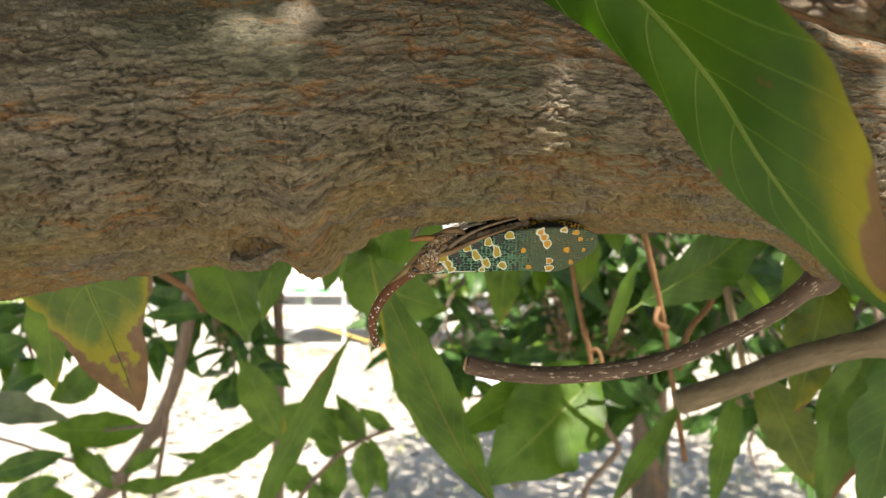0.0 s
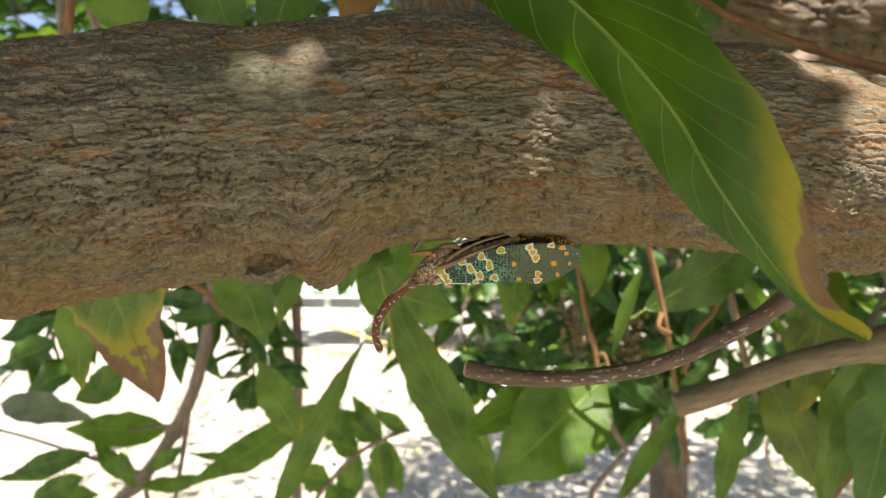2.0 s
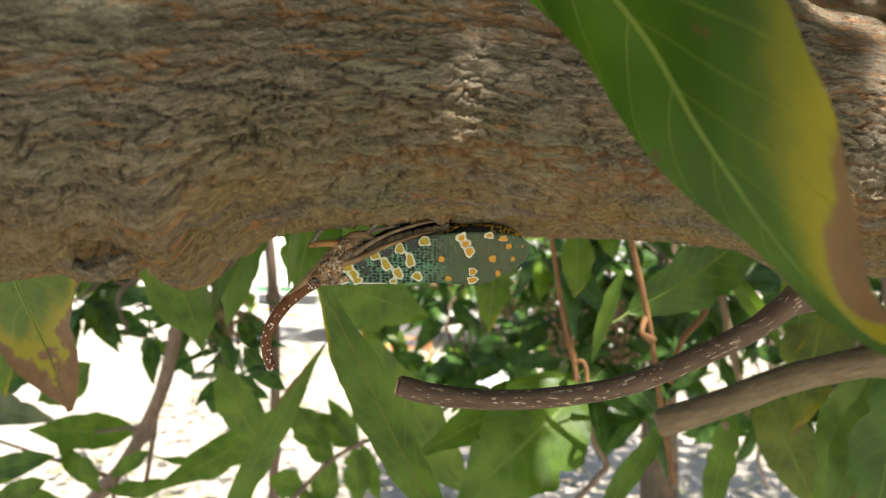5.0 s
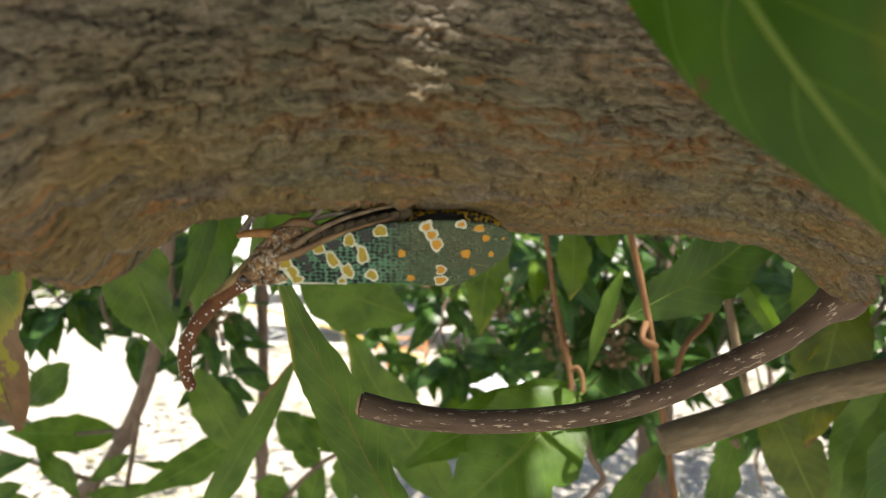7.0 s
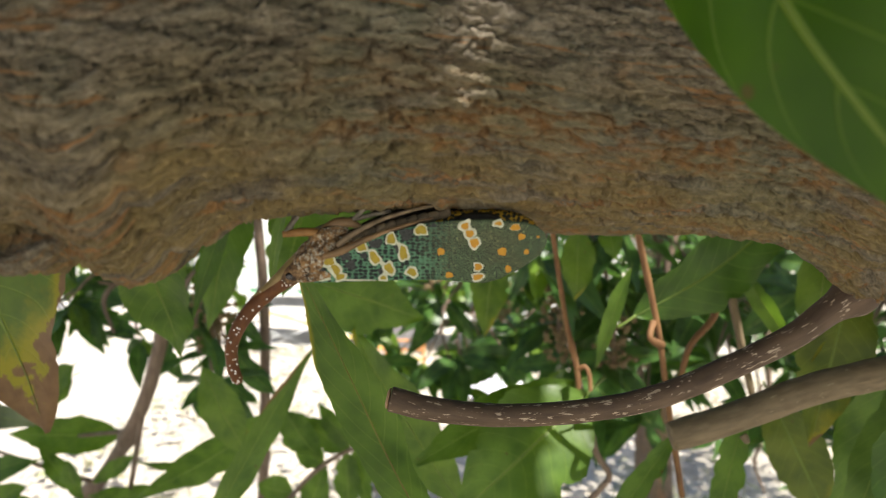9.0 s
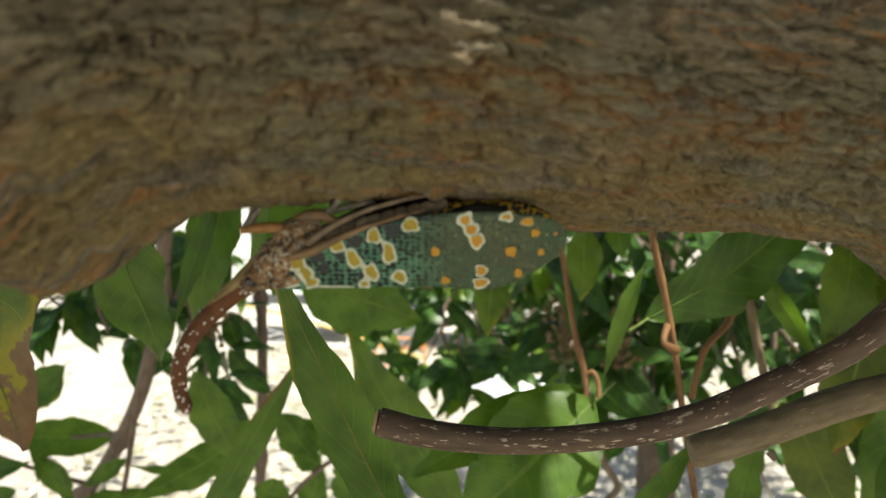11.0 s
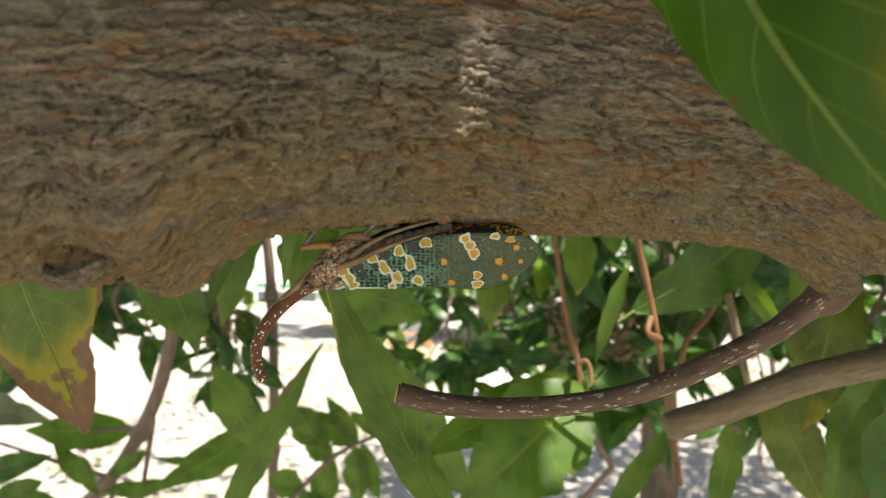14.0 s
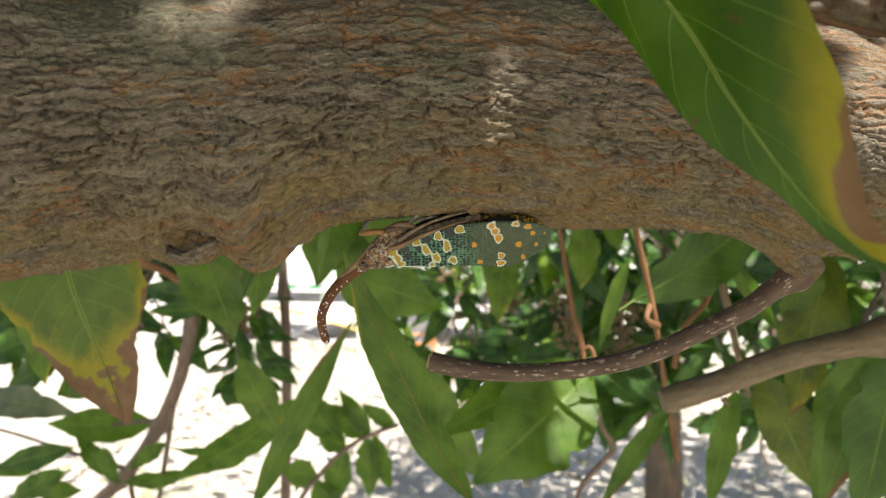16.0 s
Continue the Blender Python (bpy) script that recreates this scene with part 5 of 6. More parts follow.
for i in range(6, 57):
    for k in range(3):
        a = rnd.uniform(-0.2, 3.6)
        i2 = min(57, max(5, i + rnd.choice((-1, 0, 0, 1))))
        if rnd.random() > 0.50:
            continue
        d = side_[i2] * math.cos(a) + up_[i2] * math.sin(a)
        d = d if d[1] < 0.25 else -d
        c = path[i2, :3] + d * path[i2, 3] * 0.99
        r = bmesh.ops.create_icosphere(bm, subdivisions=1, radius=rnd.uniform(0.00010, 0.00021))
        for q in r["verts"]:
            q.co += Vector(c)
part("wax_specks", bm, M_SPECK, fly, "white waxy specks")
fly_rod("horn_back", [(-17.0, -0.3, -0.6, 1.5), (-19.6, -0.2, -3.0, 1.35), (-22.6, 0.0, -5.7, 1.0), (-25.8, 0.1, -8.7, 0.85), (-28.0, 0.2, -11.6, 0.5), (-29.2, 0.2, -14.0, 0.2)], M_HORNTOP, "olive brown back of the head", 16)
fly_rod("head", [(-21.2, 0.0, -5.2, 1.0), (-19.6, -0.3, -4.3, 1.7), (-18.0, -0.5, -3.4, 2.2), (-16.2, -0.6, -2.4, 2.4)], M_HEAD, "dark mottled face", 18, 0.12)
fly_rod("thorax", [(-18.2, -0.5, -3.4, 1.9), (-16.6, -0.7, -2.0, 2.9), (-14.8, -0.6, -0.6, 3.1), (-12.4, 0.2, 0.6, 2.8), (-9.4, 0.8, 1.4, 2.0), (-6.5, 1.0, 2.0, 1.0)], M_THORAX, "dusty tan thorax with pale wax", 22, 0.14)
fly_rod("cheek", [(-19.0, -1.0, -5.0, 0.4), (-17.6, -1.5, -4.6, 0.9), (-15.6, -1.7, -4.3, 1.1), (-13.4, -1.6, -4.0, 0.9), (-11.6, -1.3, -4.6, 0.3)], M_THORAX, "pale mottled side of the thorax", 14, 0.14)
fly_rod("collar_ridge", [(-17.6, -2.0, -3.6, 0.4), (-16.2, -2.6, -1.6, 0.8), (-15.0, -2.8, 0.4, 0.8), (-13.8, -2.6, 1.8, 0.6)], M_THORAX, "pale mottled ridge of the thorax", 12, 0.12)
fly_rod("dark_groove", [(-19.4, -1.6, -4.6, 0.5), (-18.0, -2.1, -3.4, 0.55), (-17.0, -2.7, -2.0, 0.42), (-16.4, -3.0, -0.6, 0.2)], M_EYE, "dark band behind the eye", 10, 0.2)
fly_rod("abdomen", [(-12.0, 1.6, 0.6, 2.0), (-6.0, 1.8, 2.0, 2.8), (2.0, 2.0, 3.2, 2.9), (10.0, 2.0, 4.0, 2.5), (16.0, 2.0, 4.6, 1.5), (19.0, 2.0, 4.8, 0.4)], M_BLACK, "black abdomen", 20, 0.05)
bm = bmesh.new()
bmesh.ops.create_uvsphere(bm, u_segments=16, v_segments=10, radius=0.62 * MM)
for q in bm.verts:
    q.co = Vector((q.co.x * 1.1 - 19.6 * MM, q.co.y * 0.7 - 2.0 * MM, q.co.z - 4.4 * MM))
part("eye", bm, M_EYE, fly, "dark eye")
# segmented belly between two brown edges
for k in range(9):
    x0 = -8.6 + k * 1.75
    zc = 1.6 + 4.9 * ((k + 0.5) / 9) ** 0.8
    r = 1.35 - 0.07 * k
    fly_rod("belly_ring", [(x0 - 0.2, -2.2, zc - 0.5, r * 0.8), (x0 + 0.6, -2.3, zc - 0.1, r), (x0 + 1.4, -2.3, zc + 0.25, r * 1.02), (x0 + 1.8, -2.2, zc + 0.4, r * 0.75)], M_BELLY, "", 12, 0.06)
fly_rod("hind_femur", [(-14.6, -2.8, -1.2, 0.5), (-11.0, -3.8, -0.2, 0.66), (-7.0, -4.2, 1.7, 0.52), (-2.0, -4.2, 3.6, 0.40), (2.4, -4.0, 5.0, 0.30), (4.4, -3.6, 5.6, 0.20)], M_LEG, "stout brown hind leg", 12)
fly_rod("hind_tibia", [(-11.4, -3.4, 0.8, 0.62), (-8.4, -4.0, 3.0, 0.48), (-4.0, -4.0, 5.2, 0.36), (1.0, -3.8, 6.8, 0.30), (4.5, -3.2, 7.6, 0.24), (6.5, -2.6, 8.2, 0.16)], M_SHIN, "dusty brown shin", 10)
fly_rod("middle_femur", [(-14.8, -1.6, 2.4, 0.7), (-12.2, -2.0, 4.4, 0.85), (-9.6, -2.4, 4.7, 0.8), (-7.6, -2.6, 3.9, 0.45)], M_LEG, "brown middle leg", 12)
fly_rod("middle_shin", [(-16.6, -1.0, 2.9, 0.35), (-13.4, -1.2, 4.2, 0.42), (-8.6, -1.4, 5.4, 0.45), (-2.6, -1.6, 6.8, 0.4)], M_LEGDARK, "dusty dark middle shin", 10)
fly_rod("middle_tibia", [(-9.6, -2.4, 4.4, 0.45), (-7.2, -2.9, 6.8, 0.4), (-4.6, -3.0, 9.4, 0.36), (-2.9, -2.8, 11.3, 0.28)], M_LEGDARK, "", 8)
fly_rod("front_femur", [(-14.2, -2.2, 2.9, 0.7), (-17.2, -2.6, 3.0, 0.72), (-20.6, -2.8, 2.6, 0.5)], M_ORANGELEG, "orange brown front leg", 12)
fly_rod("front_tibia", [(-20.3, -2.8, 2.6, 0.42), (-18.7, -2.5, 5.0, 0.45), (-16.9, -2.2, 7.3, 0.32)], M_LEGDARK, "", 8)
fly_rod("front_shin", [(-20.2, 1.4, 2.6, 0.3), (-19.8, 1.8, 5.2, 0.4), (-19.4, 2.0, 8.0, 0.3)], M_LEGDARK, "", 8)
fly_rod("coxa", [(-15.8, -1.8, 1.4, 1.1), (-13.8, -2.2, 2.6, 1.25), (-11.4, -2.2, 3.4, 1.0), (-9.8, -2.0, 3.4, 0.5)], M_THORAX, "dusty pale leg base", 12, 0.12)


# ---- trees and sprays of leaves behind ----
def leaf_meshes(material, name, count, lengths, ratio, nu=12, nv=7):
    out = []
    rnd = random.Random(len(name))
    for k in range(count):
        L = lengths[0] + (lengths[1] - lengths[0]) * k / max(1, count - 1)
        P, UV = blade_points(L, L * ratio * rnd.uniform(0.85, 1.15), nu, nv, rnd.uniform(0.0, 0.12), rnd.uniform(0.05, 0.3), 0.05, (0.8, 0.9), k, -0.3 * rnd.random())
        ob = mesh_grid(name, P.reshape(-1, 3), nu, nv, UV.reshape(-1, 2), False, material, None)
        out.append(ob.data)
        bpy.data.objects.remove(ob)
    return out


TREE_LEAF = leaf_meshes(M_FARLEAF, "leaf", 6, (0.07, 0.115), 0.36)
FRESH_LEAF = leaf_meshes(M_NEWLEAF, "leaf", 3, (0.05, 0.08), 0.42)
BERRY = []
for k in range(3):
    bm = bmesh.new()
    bmesh.ops.create_icosphere(bm, subdivisions=2, radius=1.0)
    for q in bm.verts:
        q.co *= 1 + 0.05 * math.sin(q.co.x * 7 + k) * math.cos(q.co.z * 6 + k)
    me = bpy.data.meshes.new("fruit")
    bm.to_mesh(me), bm.free()
    me.materials.append(M_FRUIT), me.shade_smooth()
    BERRY.append(me)


def spray(centre, size, count, label, seed, scale=1.0, fresh=0.0, fruit=(), droop=0.8, name="leafy_twig"):
    """A hanging leafy twig: a stem, side twigs, its leaves and bunches of fruit."""
    rnd = random.Random(seed)
    e = thing(name, centre, label, "foliage")
    sx, sy, sz = size
    reach = min(((a - x0) ** 2 + (b - y0) ** 2, a - x0, b - y0, c - z0) for a, b, c in ((-0.66, 1.12, 2.005), (-0.35, 1.0, 2.07), (-0.05, 1.58, 2.1), (0.4, 1.9, 2.1), (1.1, 1.7, 2.1), (0.6, 1.2, 2.05), (0.25, 1.12, 2.15), (0.58, 1.5, 2.12)) for x0, y0, z0 in (centre,))[1:]
    rod("stem", [(*reach, 0.007), (0.1 * sx, 0, sz * 1.1, 0.006), (0.2 * sx, 0.1 * sy, sz * 0.4, 0.005), (-0.1 * sx, 0, -sz * 0.2, 0.004), (0.05 * sx, -0.1 * sy, -sz * 0.8, 0.0025)], M_GREYTWIG, e, 7, 5)
    hubs = []
    for k in range(max(3, count // 7)):
        h = Vector((rnd.uniform(-1, 1) * sx, rnd.uniform(-1, 1) * sy, rnd.uniform(-1, 1) * sz))
        hubs.append(h)
        if k < 16:
            root = Vector((0.1 * sx, 0, min(sz, h.z + 0.5 * sz)))
            rod("side_twig", [(*root, 0.003), (*((root + h) / 2 + Vector((0, 0, 0.02))), 0.0025), (*h, 0.0018)], M_GREYTWIG, e, 6, 3)
    for i in range(count):
        h = hubs[i % len(hubs)]
        a = rnd.uniform(0, 2 * math.pi)
        d = Vector((math.cos(a), 0.7 * math.sin(a), rnd.uniform(-1.6, 0.25) * droop)).normalized()
        mesh = rnd.choice(FRESH_LEAF if rnd.random() < fresh else TREE_LEAF)
        ob = new("leaf", mesh)
        ob.parent = e
        up = Vector((rnd.uniform(-0.7, 0.7), rnd.uniform(-1.0, 0.1), rnd.uniform(0.1, 1.0)))
        z = (up - d * up.dot(d)).normalized()
        k = scale * rnd.uniform(0.75, 1.15)
        ob.matrix_basis = Matrix.Translation(h + d * 0.01) @ Matrix((d, z.cross(d), z)).transposed().to_4x4() @ Matrix.Diagonal((k, k, k, 1))
    for cx, cy, cz, fx, fz, n in fruit:
        rod("fruit_stalk", [(cx, cy, cz + fz * 1.3, 0.003), (cx, cy, cz, 0.0025), (cx, cy, cz - fz * 0.8, 0.0015)], M_GREYTWIG, e, 6, 4)
        for i in range(n):
            q = Vector((rnd.gauss(0, 0.5) * fx, rnd.gauss(0, 0.5) * fx, rnd.uniform(-1, 1) * fz))
            q.x *= 1 - 0.35 * abs(q.z / fz)
            ob = new("fruit", BERRY[i % 3])
            ob.parent = e
            r = rnd.uniform(0.0030, 0.0040) * scale
            ob.matrix_basis = Matrix.Translation((cx + q.x, cy + q.y, cz + q.z)) @ Matrix.Diagonal((r, r, r, 1))
    return e


spray((-0.338, 1.02, 1.41), (0.062, 0.10, 0.09), 58, "dark green leafy twig with bunches of brown fruit", 1, 0.85, 0.12, ((0.050, -0.09, 0.0, 0.026, 0.050, 170), (-0.015, -0.08, 0.095, 0.028, 0.045, 110)))
spray((-0.71, 1.20, 1.345), (0.10, 0.08, 0.070), 34, "green leafy twig hanging low beside the withered leaf", 41, 0.95, 0.2)
spray((-0.52, 1.15, 1.415), (0.14, 0.10, 0.09), 84, "green leafy twig beside the forked branch", 3, 0.9, 0.25)
spray((-0.01, 1.5, 1.37), (0.15, 0.10, 0.15), 120, "leafy twig with fresh bright leaves and brown fruit", 5, 1.12, 0.38, ((0.10, -0.08, 0.03, 0.032, 0.05, 90), (-0.03, -0.08, 0.07, 0.028, 0.04, 60)))
spray((0.20, 1.30, 1.42), (0.14, 0.10, 0.19), 76, "dense dark green hanging foliage with brown fruit", 6, 1.3, 0.04, ((-0.03, -0.09, -0.05, 0.03, 0.06, 80), (0.06, -0.09, -0.07, 0.025, 0.05, 60)))
spray((0.36, 1.42, 1.38), (0.14, 0.12, 0.22), 84, "dense dark green hanging foliage in shade", 7, 1.35, 0.04)
spray((0.52, 1.40, 1.40), (0.14, 0.12, 0.20), 100, "dense dark green foliage with gaps of light", 8, 1.0, 0.05)
spray((0.66, 1.20, 1.38), (0.16, 0.12, 0.16), 100, "dark green hanging leaves in shade", 9, 1.0, 0.05)
spray((0.58, 1.02, 1.17), (0.14, 0.10, 0.14), 60, "broad hanging green leaves", 10, 1.1, 0.08)
spray((0.66, 1.60, 1.07), (0.13, 0.10, 0.12), 34, "round green leaves hanging over the dry ground", 11, 0.85, 0.1)
spray((0.37, 1.5, 1.18), (0.05, 0.06, 0.06), 16, "cluster of dark leaves in front of the trunk", 12, 1.0, 0.0)

spray((0.02, 1.9, 1.50), (0.22, 0.15, 0.16), 90, "shaded green foliage farther back", 13, 1.0, 0.15)
spray((0.30, 2.0, 1.40), (0.24, 0.15, 0.26), 110, "shaded green foliage farther back", 14, 1.0, 0.08)
spray((0.75, 1.9, 1.45), (0.24, 0.15, 0.24), 110, "shaded green foliage farther back", 15, 1.0, 0.08)
spray((1.10, 1.7, 1.30), (0.22, 0.15, 0.26), 90, "shaded green foliage farther back", 16, 1.0, 0.08)

spray((0.06, 1.8, 1.36), (0.14, 0.10, 0.14), 90, "dark hanging leaves in shade", 17, 1.0, 0.1)

tree = thing("tree", (0.872, 3.2, 0), "small tree with a tan trunk and a leafy crown", "tree")
bark_tube("trunk", [(0, 0, -0.1, 0.098), (0.0, 0, 0.4, 0.080), (-0.01, 0, 0.9, 0.072), (0.0, 0.02, 1.5, 0.060), (0.05, 0.05, 2.1, 0.036)], 220, 110, (0.06, 0.014), 0.003, 0.005, M_TRUNK, tree, (), 31)
for k in range(5):
    a = k * 1.256 + 0.4
    rod("limb", [(0.01, 0.02, 1.45 + 0.1 * k, 0.026), (0.4 * math.cos(a), 0.4 * math.sin(a), 1.9 + 0.1 * k, 0.018), (1.0 * math.cos(a), 1.0 * math.sin(a), 2.3 + 0.1 * k, 0.008)], M_GREYTWIG, tree, 10, 6)


def leaf_mass(name, parent, count, sample, length, material, seed, keep=None, label="", category=""):
    """Many separate leaves in one mesh."""
    rnd = random.Random(seed)
    V, F = [], []
    UVs = []
    prof = [(0.0, 0.02), (0.3, 0.9), (0.62, 0.85), (1.0, 0.02)]
    made = 0
    while made < count:
        p = sample(rnd)
        L = length * rnd.uniform(0.7, 1.25)
        made += 1
        for again in range(10 if keep else 1):
            a = rnd.uniform(0, 2 * math.pi)
            d = Vector((math.cos(a), math.sin(a), rnd.uniform(-1.2, 0.3))).normalized()
            up = Vector((rnd.uniform(-0.6, 0.6), rnd.uniform(-0.6, 0.6), 1.0))
            z = (up - d * up.dot(d)).normalized()
            s = z.cross(d)
            free = not keep or keep(p, d, s, L)
            if free or p.z < 1.7:
                break
        if not free:
            continue
        n = len(V)
        for u, w in prof:
            for v in (-1, 0, 1):
                V.append(p + d * (L * u) + s * (v * w * L * 0.19) + z * (abs(v) * w * L * 0.05 - 0.12 * L * (2 * u - 1) ** 2))
                UVs.append((u, v))
        for i in range(3):
            for j in range(2):
                k = n + i * 3 + j
                F.append((k, k + 3, k + 4, k + 1))
    me = bpy.data.meshes.new(name)
    me.from_pydata([tuple(q) for q in V], [], F)
    me.uv_layers.new(name="UVMap")
    li = np.empty(len(me.loops), np.int32)
    me.loops.foreach_get("vertex_index", li)
    me.uv_layers[0].data.foreach_set("uv", np.array(UVs, np.float32)[li].ravel())
    me.materials.append(material)
    me.shade_smooth()
    ob = new(name, me)
    ob.parent = parent
    if label:
        tagged(ob, label, category, kind="stuff")
    return ob


def crown_of_tree(rnd):
    while True:
        p = Vector((rnd.uniform(-1, 1), rnd.uniform(-1, 1), rnd.uniform(-0.8, 1)))
        if 0.35 < p.length < 1:
            return Vector((p.x * 1.5 + 0.95, p.y * 1.5, 2.75 + p.z * 0.8))


tagged(leaf_mass("crown", tree, 4200, crown_of_tree, 0.13, M_FARLEAF, 41), "leafy green crown")

# the crown overhead, open where the sun comes through onto the branch and the leaves
SUNBEAMS = [((-0.0461, 0.1350, 1.5412), 0.0014), ((-0.0433, 0.1360, 1.5426), 0.0015), ((-0.0405, 0.1370, 1.5440), 0.0017), ((-0.0377, 0.1380, 1.5454), 0.0015), ((-0.0349, 0.1390, 1.5468), 0.0014), ((0.0122, 0.150, 1.522), 0.0030), ((0.0130, 0.150, 1.514), 0.0030),
            ((0.0860, 0.180, 1.5485), 0.0026), ((0.0965, 0.180, 1.5430), 0.0034), ((0.1045, 0.183, 1.5430), 0.0044), ((0.1130, 0.187, 1.5440), 0.0060), ((0.1250, 0.194, 1.5450), 0.0070), ((0.0942, 0.172, 1.5322), 0.0030), ((0.1023, 0.177, 1.5400), 0.0040), ((0.1110, 0.177, 1.5360), 0.0060), ((0.1010, 0.172, 1.5240), 0.0040), ((0.1030, 0.174, 1.5150), 0.0030), ((0.1085, 0.176, 1.5310), 0.0045), ((0.1150, 0.178, 1.5200), 0.0065), ((0.1230, 0.180, 1.5280), 0.0080), ((0.1300, 0.184, 1.5160), 0.0080), ((0.1400, 0.188, 1.5250), 0.0100),
            ((0.0686, 0.440, 1.3820), 0.0070), ((0.0760, 0.442, 1.3760), 0.0060), ((0.0983, 0.4300, 1.4773), 0.0060), ((0.0965, 0.4300, 1.4700), 0.0050), ((0.1844, 0.4570, 1.4620), 0.0060), ((0.1930, 0.4590, 1.4479), 0.0060), ((0.23, 0.50, 1.69), 0.02), ((0.28, 0.50, 1.70), 0.03), ((0.33, 0.50, 1.70), 0.03)]
BEAMS = [(Vector(p), r) for p, r in SUNBEAMS]
CROWN_AT = Vector((0.10, 0.25, 1.50))


def crown_overhead(rnd):
    side1 = TO_SUN.cross(Vector((0, 0, 1))).normalized()
    side2 = TO_SUN.cross(side1)
    while True:
        a, b = rnd.uniform(-1, 1), rnd.uniform(-1, 1)
        if a * a + b * b < 1:
            break
    return CROWN_AT + TO_SUN * rnd.uniform(0.32, 1.15) + side1 * (a * 0.62) + side2 * (b * 0.55)


SIDE_A = TO_SUN.cross(Vector((0, 0, 1))).normalized()
SIDE_B = TO_SUN.cross(SIDE_A)
ACROSS = np.array([SIDE_A, SIDE_B])
BEAM_AT = np.array([ACROSS @ np.array(q) for q, r in BEAMS])
BEAM_R = np.array([r for q, r in BEAMS])


def off_beams(p, d, s, L):
    """Whether a leaf from p along d, s its side, leaves every sunbeam open; seen along the sun's rays."""
    if min(p.z, p.z + d.z * L) < 1.70:
        return False
    m2 = np.stack([ACROSS @ np.array(d), ACROSS @ np.array(s)], 1)
    if abs(np.linalg.det(m2)) < 0.12:
        return bool((np.linalg.norm(BEAM_AT - ACROSS @ np.array(p), axis=1) > BEAM_R + L).all())
    u, v = np.linalg.inv(m2) @ (BEAM_AT - ACROSS @ np.array(p)).T
    k = 1.25 * BEAM_R / math.sqrt(abs(np.linalg.det(m2)))
    return not ((u > -k) & (u < L + k) & (np.abs(v) < 0.17 * L + k)).any()


leaf_mass("overhead_crown", None, 12000, crown_overhead, 0.060, M_FARLEAF, 52, off_beams, "leafy crown of the tree over the thick branch", "foliage")


def crown_gaps(rnd):
    """Smaller leaves added out of view to block stray sun on branch and insect."""
    x, z = rnd.uniform(-0.19, 0.16), rnd.uniform(1.47, 1.575)
    return Vector((x, 0.142 + 0.27 * x, z)) + TO_SUN * rnd.uniform(0.36, 1.0)


leaf_mass("inner_crown", None, 1500, crown_gaps, 0.032, M_FARLEAF, 54, off_beams, "small leaves added out of view to keep stray sun off the branch", "foliage")


# unseen leaves above and behind the viewer, added to hold back sky light
def sky_shade_crown(rnd):
    while True:
        p = Vector((rnd.uniform(-1, 1), rnd.uniform(-1, 1), rnd.uniform(-1, 1)))
        if p.length < 1:
            return Vector((0.25 + p.x * 1.9, -0.15 + p.y * 1.15, 2.55 + p.z * 0.7 - 0.12 * (p.x * p.x + p.y * p.y) * 2))


leaf_mass("crown", trunk, 8000, lambda rnd: sky_shade_crown(rnd), 0.12, M_FARLEAF, 53, off_beams).location = (-0.66, -0.64, 0)
for a in ((-1.3, -0.2, 2.5), (-0.5, -0.9, 2.5), (1.6, 0.1, 2.5), (-0.3, -0.2, 2.35)):
    rod("crown_limb", [(0.65, 0.64, 2.1, 0.04), (0.65 * 0.6 + a[0] * 0.4, 0.64 * 0.6 + a[1] * 0.4, 2.36, 0.025), (*a, 0.010)], M_GREYTWIG, trunk, 10, 6).location = (-0.66, -0.64, 0)


def hanging_right(rnd):
    return Vector((0.2 + rnd.random() * 2.2, rnd.uniform(2.2, 3.0), 1.12 + rnd.random() ** 1.2 * 1.1))


def hanging_left(rnd):
    return Vector((rnd.uniform(-1.75, -0.75), rnd.uniform(2.0, 2.7), 1.28 + rnd.random() * 0.9))


leaf_mass("dark_foliage", None, 2600, hanging_right, 0.12, M_FARLEAF, 63, None, "dark green foliage hanging in shade farther back", "foliage")
leaf_mass("light_foliage", None, 650, hanging_left, 0.11, M_NEWLEAF, 64, None, "sunlit green foliage farther back", "foliage")


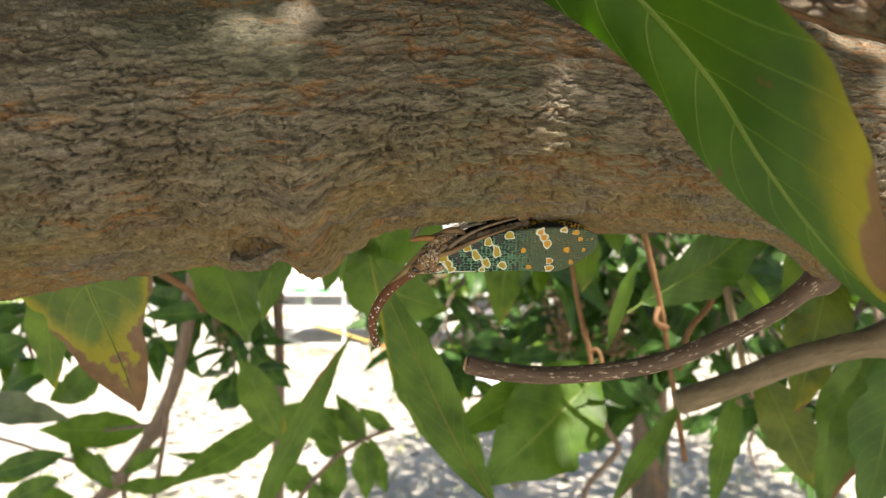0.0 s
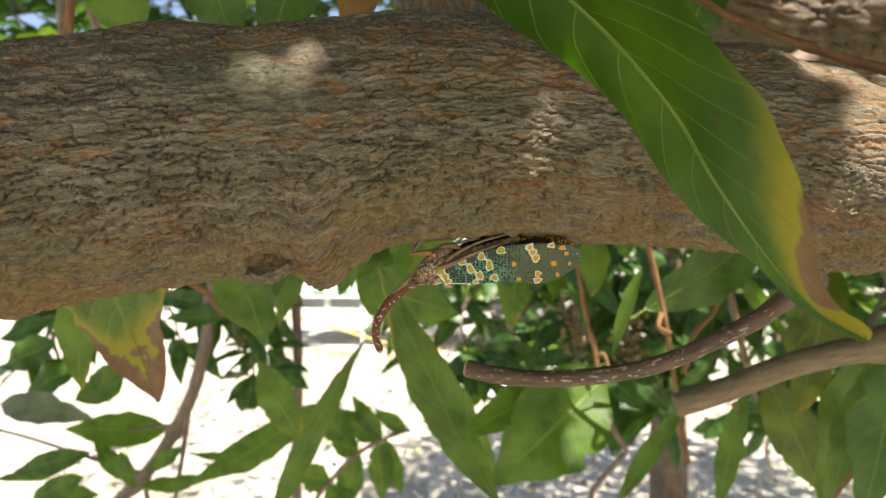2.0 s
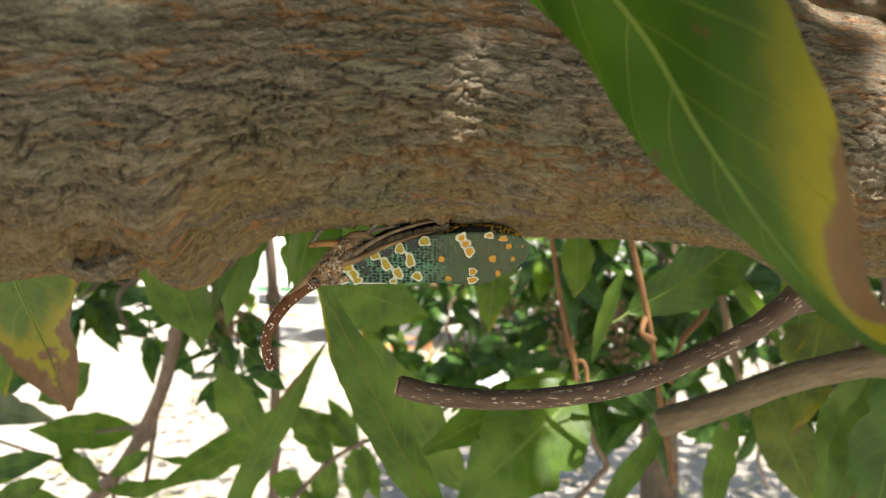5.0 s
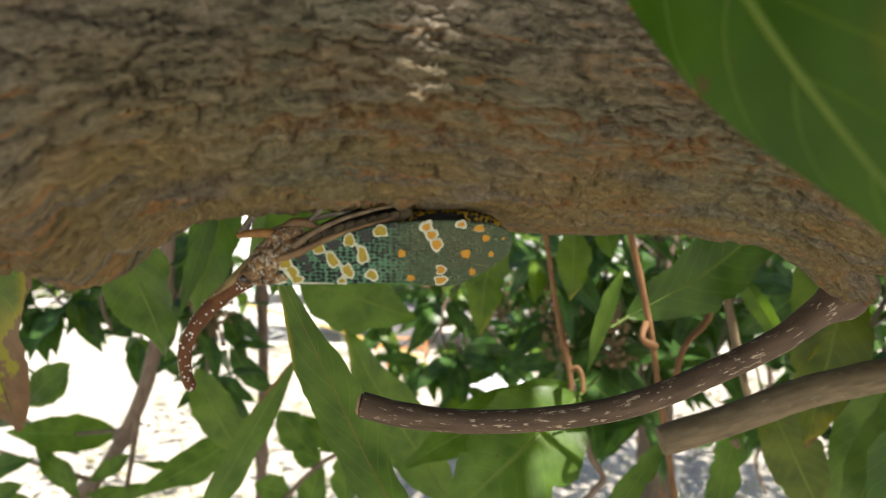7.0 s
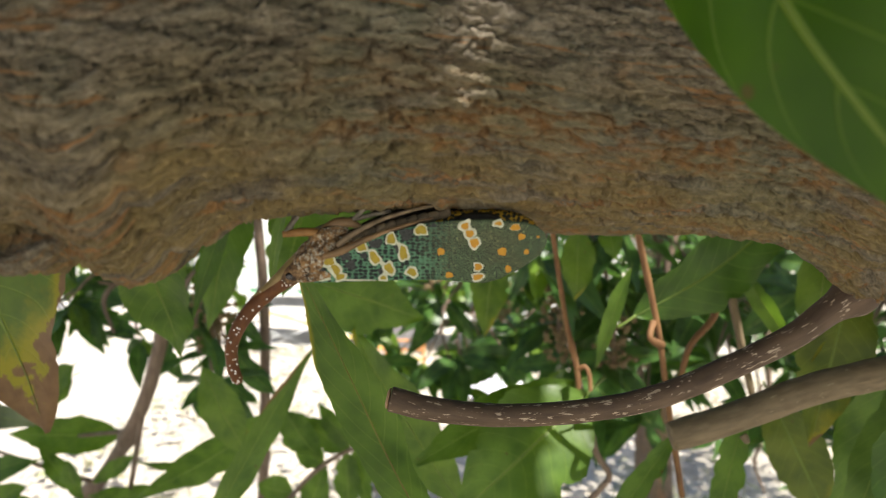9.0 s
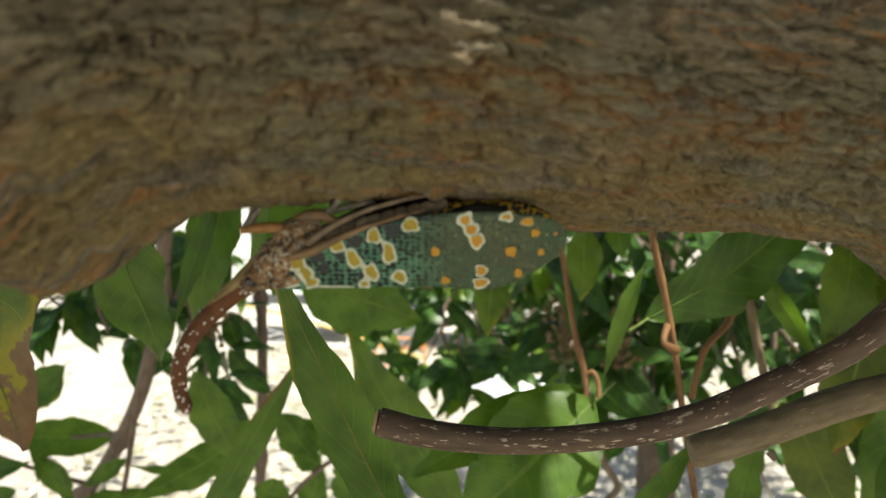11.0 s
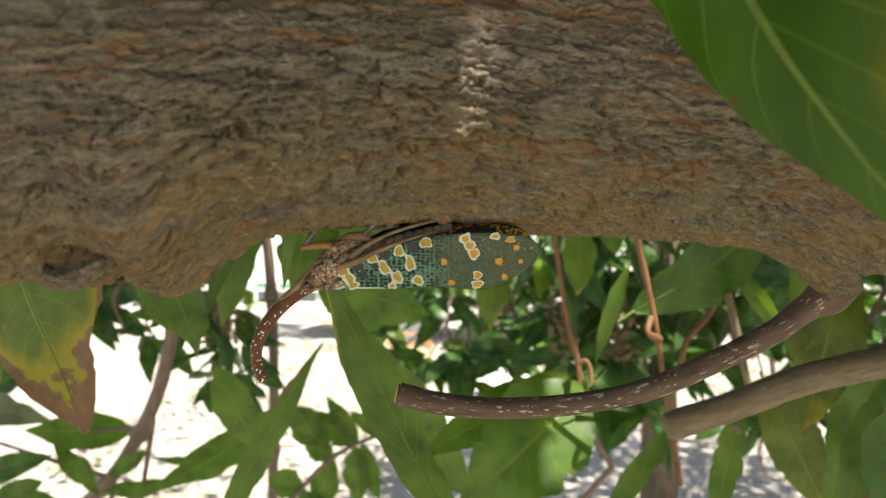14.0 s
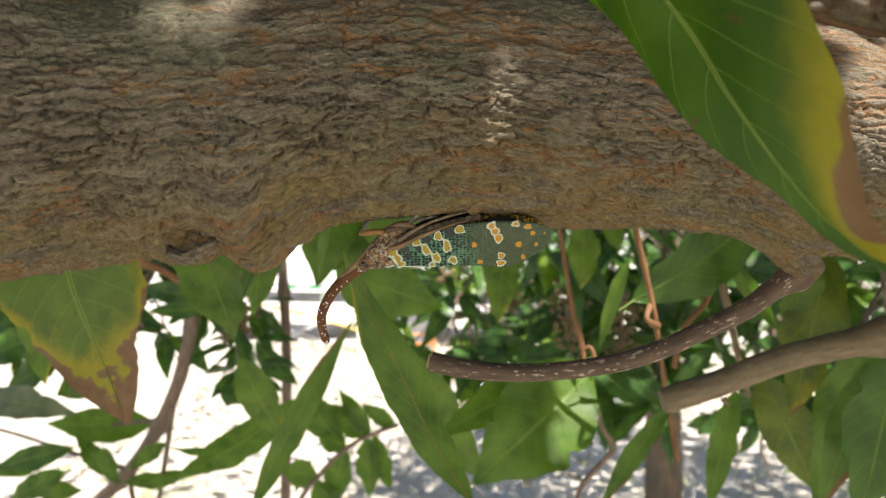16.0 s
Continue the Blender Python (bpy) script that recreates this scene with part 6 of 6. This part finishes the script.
def hedge(rnd):
    return Vector((rnd.uniform(-1.7, -0.1), rnd.uniform(2.0, 2.6), 1.95 + rnd.random() * 0.8))


leaf_mass("back_crown", None, 1500, hedge, 0.12, M_FARLEAF, 61, None, "sunlit leaves of a tree farther back", "foliage")


# ---- what moves: leaves that stir in the wind ----
def sway(ob, rows):
    """Shift a leaf by rows of seconds, across, up (millimetres) and turn it about its length (degrees)."""
    m = ob.matrix_basis.copy()
    walk(ob, [(t, Matrix.Translation((dx * MM, 0, dz * MM)) @ m @ pose(0, 0, 0, turn)) for t, dx, dz, turn in rows])


def motions():
    sway(brown_leaf, [(0, -1.5, 1, 8), (1.5, -3, 4, 9), (3, -6, 8, 10), (3.5, -7, 9, 10), (4.2, -6, 8, 9), (6.3, -2, 4, 7), (9, 2, 2, 4), (11.5, 8, 0.5, 3), (13, 10, 0, 3), (14, 7, -0.5, 3), (15, 3, -1.5, 3), (15.5, 2.5, -2.5, 2), (16, 2, -7.5, 0)])
    sway(narrow_leaf, [(0, -7, -9.4, 0), (3, -7, -9.3, 3), (9, -6.5, -9.4, 0), (13, -7, -9.5, 2), (15, -8, -8.5, 0), (15.5, -0.5, 1.5, -4), (16, -0.8, -1.4, -2)])
    sway(under_leaf, [(0, 0, 0, 0), (9.2, 0, 0, 0), (11.5, -4, 0, 2), (12, -6.5, 0, 3), (12.5, -5, 0, 3), (13, -5.5, 0, 2), (13.5, -7, 0, 3), (14, 4, 1, -2), (14.5, 2, 0, 0), (15, 0, 0, 0), (16, 0, 0, 0)])
    sway(big_leaf, [(0, -0.6, -0.6, 0), (1, -0.4, -0.4, 0), (2, 0.0, 0.0, 0), (3.5, 0.0, 0.0, 0), (4.2, 0.1, 0.1, 0), (6.3, 2.2, 2.2, 0), (7.5, 2.5, 2.5, 0), (9, 2.5, 2.5, 0), (9.2, 2.5, 2.5, 0), (11.5, 5.5, 5.5, 0), (13, 7.5, 7.5, 0), (14.5, 5.5, 5.5, 0), (15.5, 4.5, 4.5, 0), (16, 6.0, 6.0, 0)])


motions()
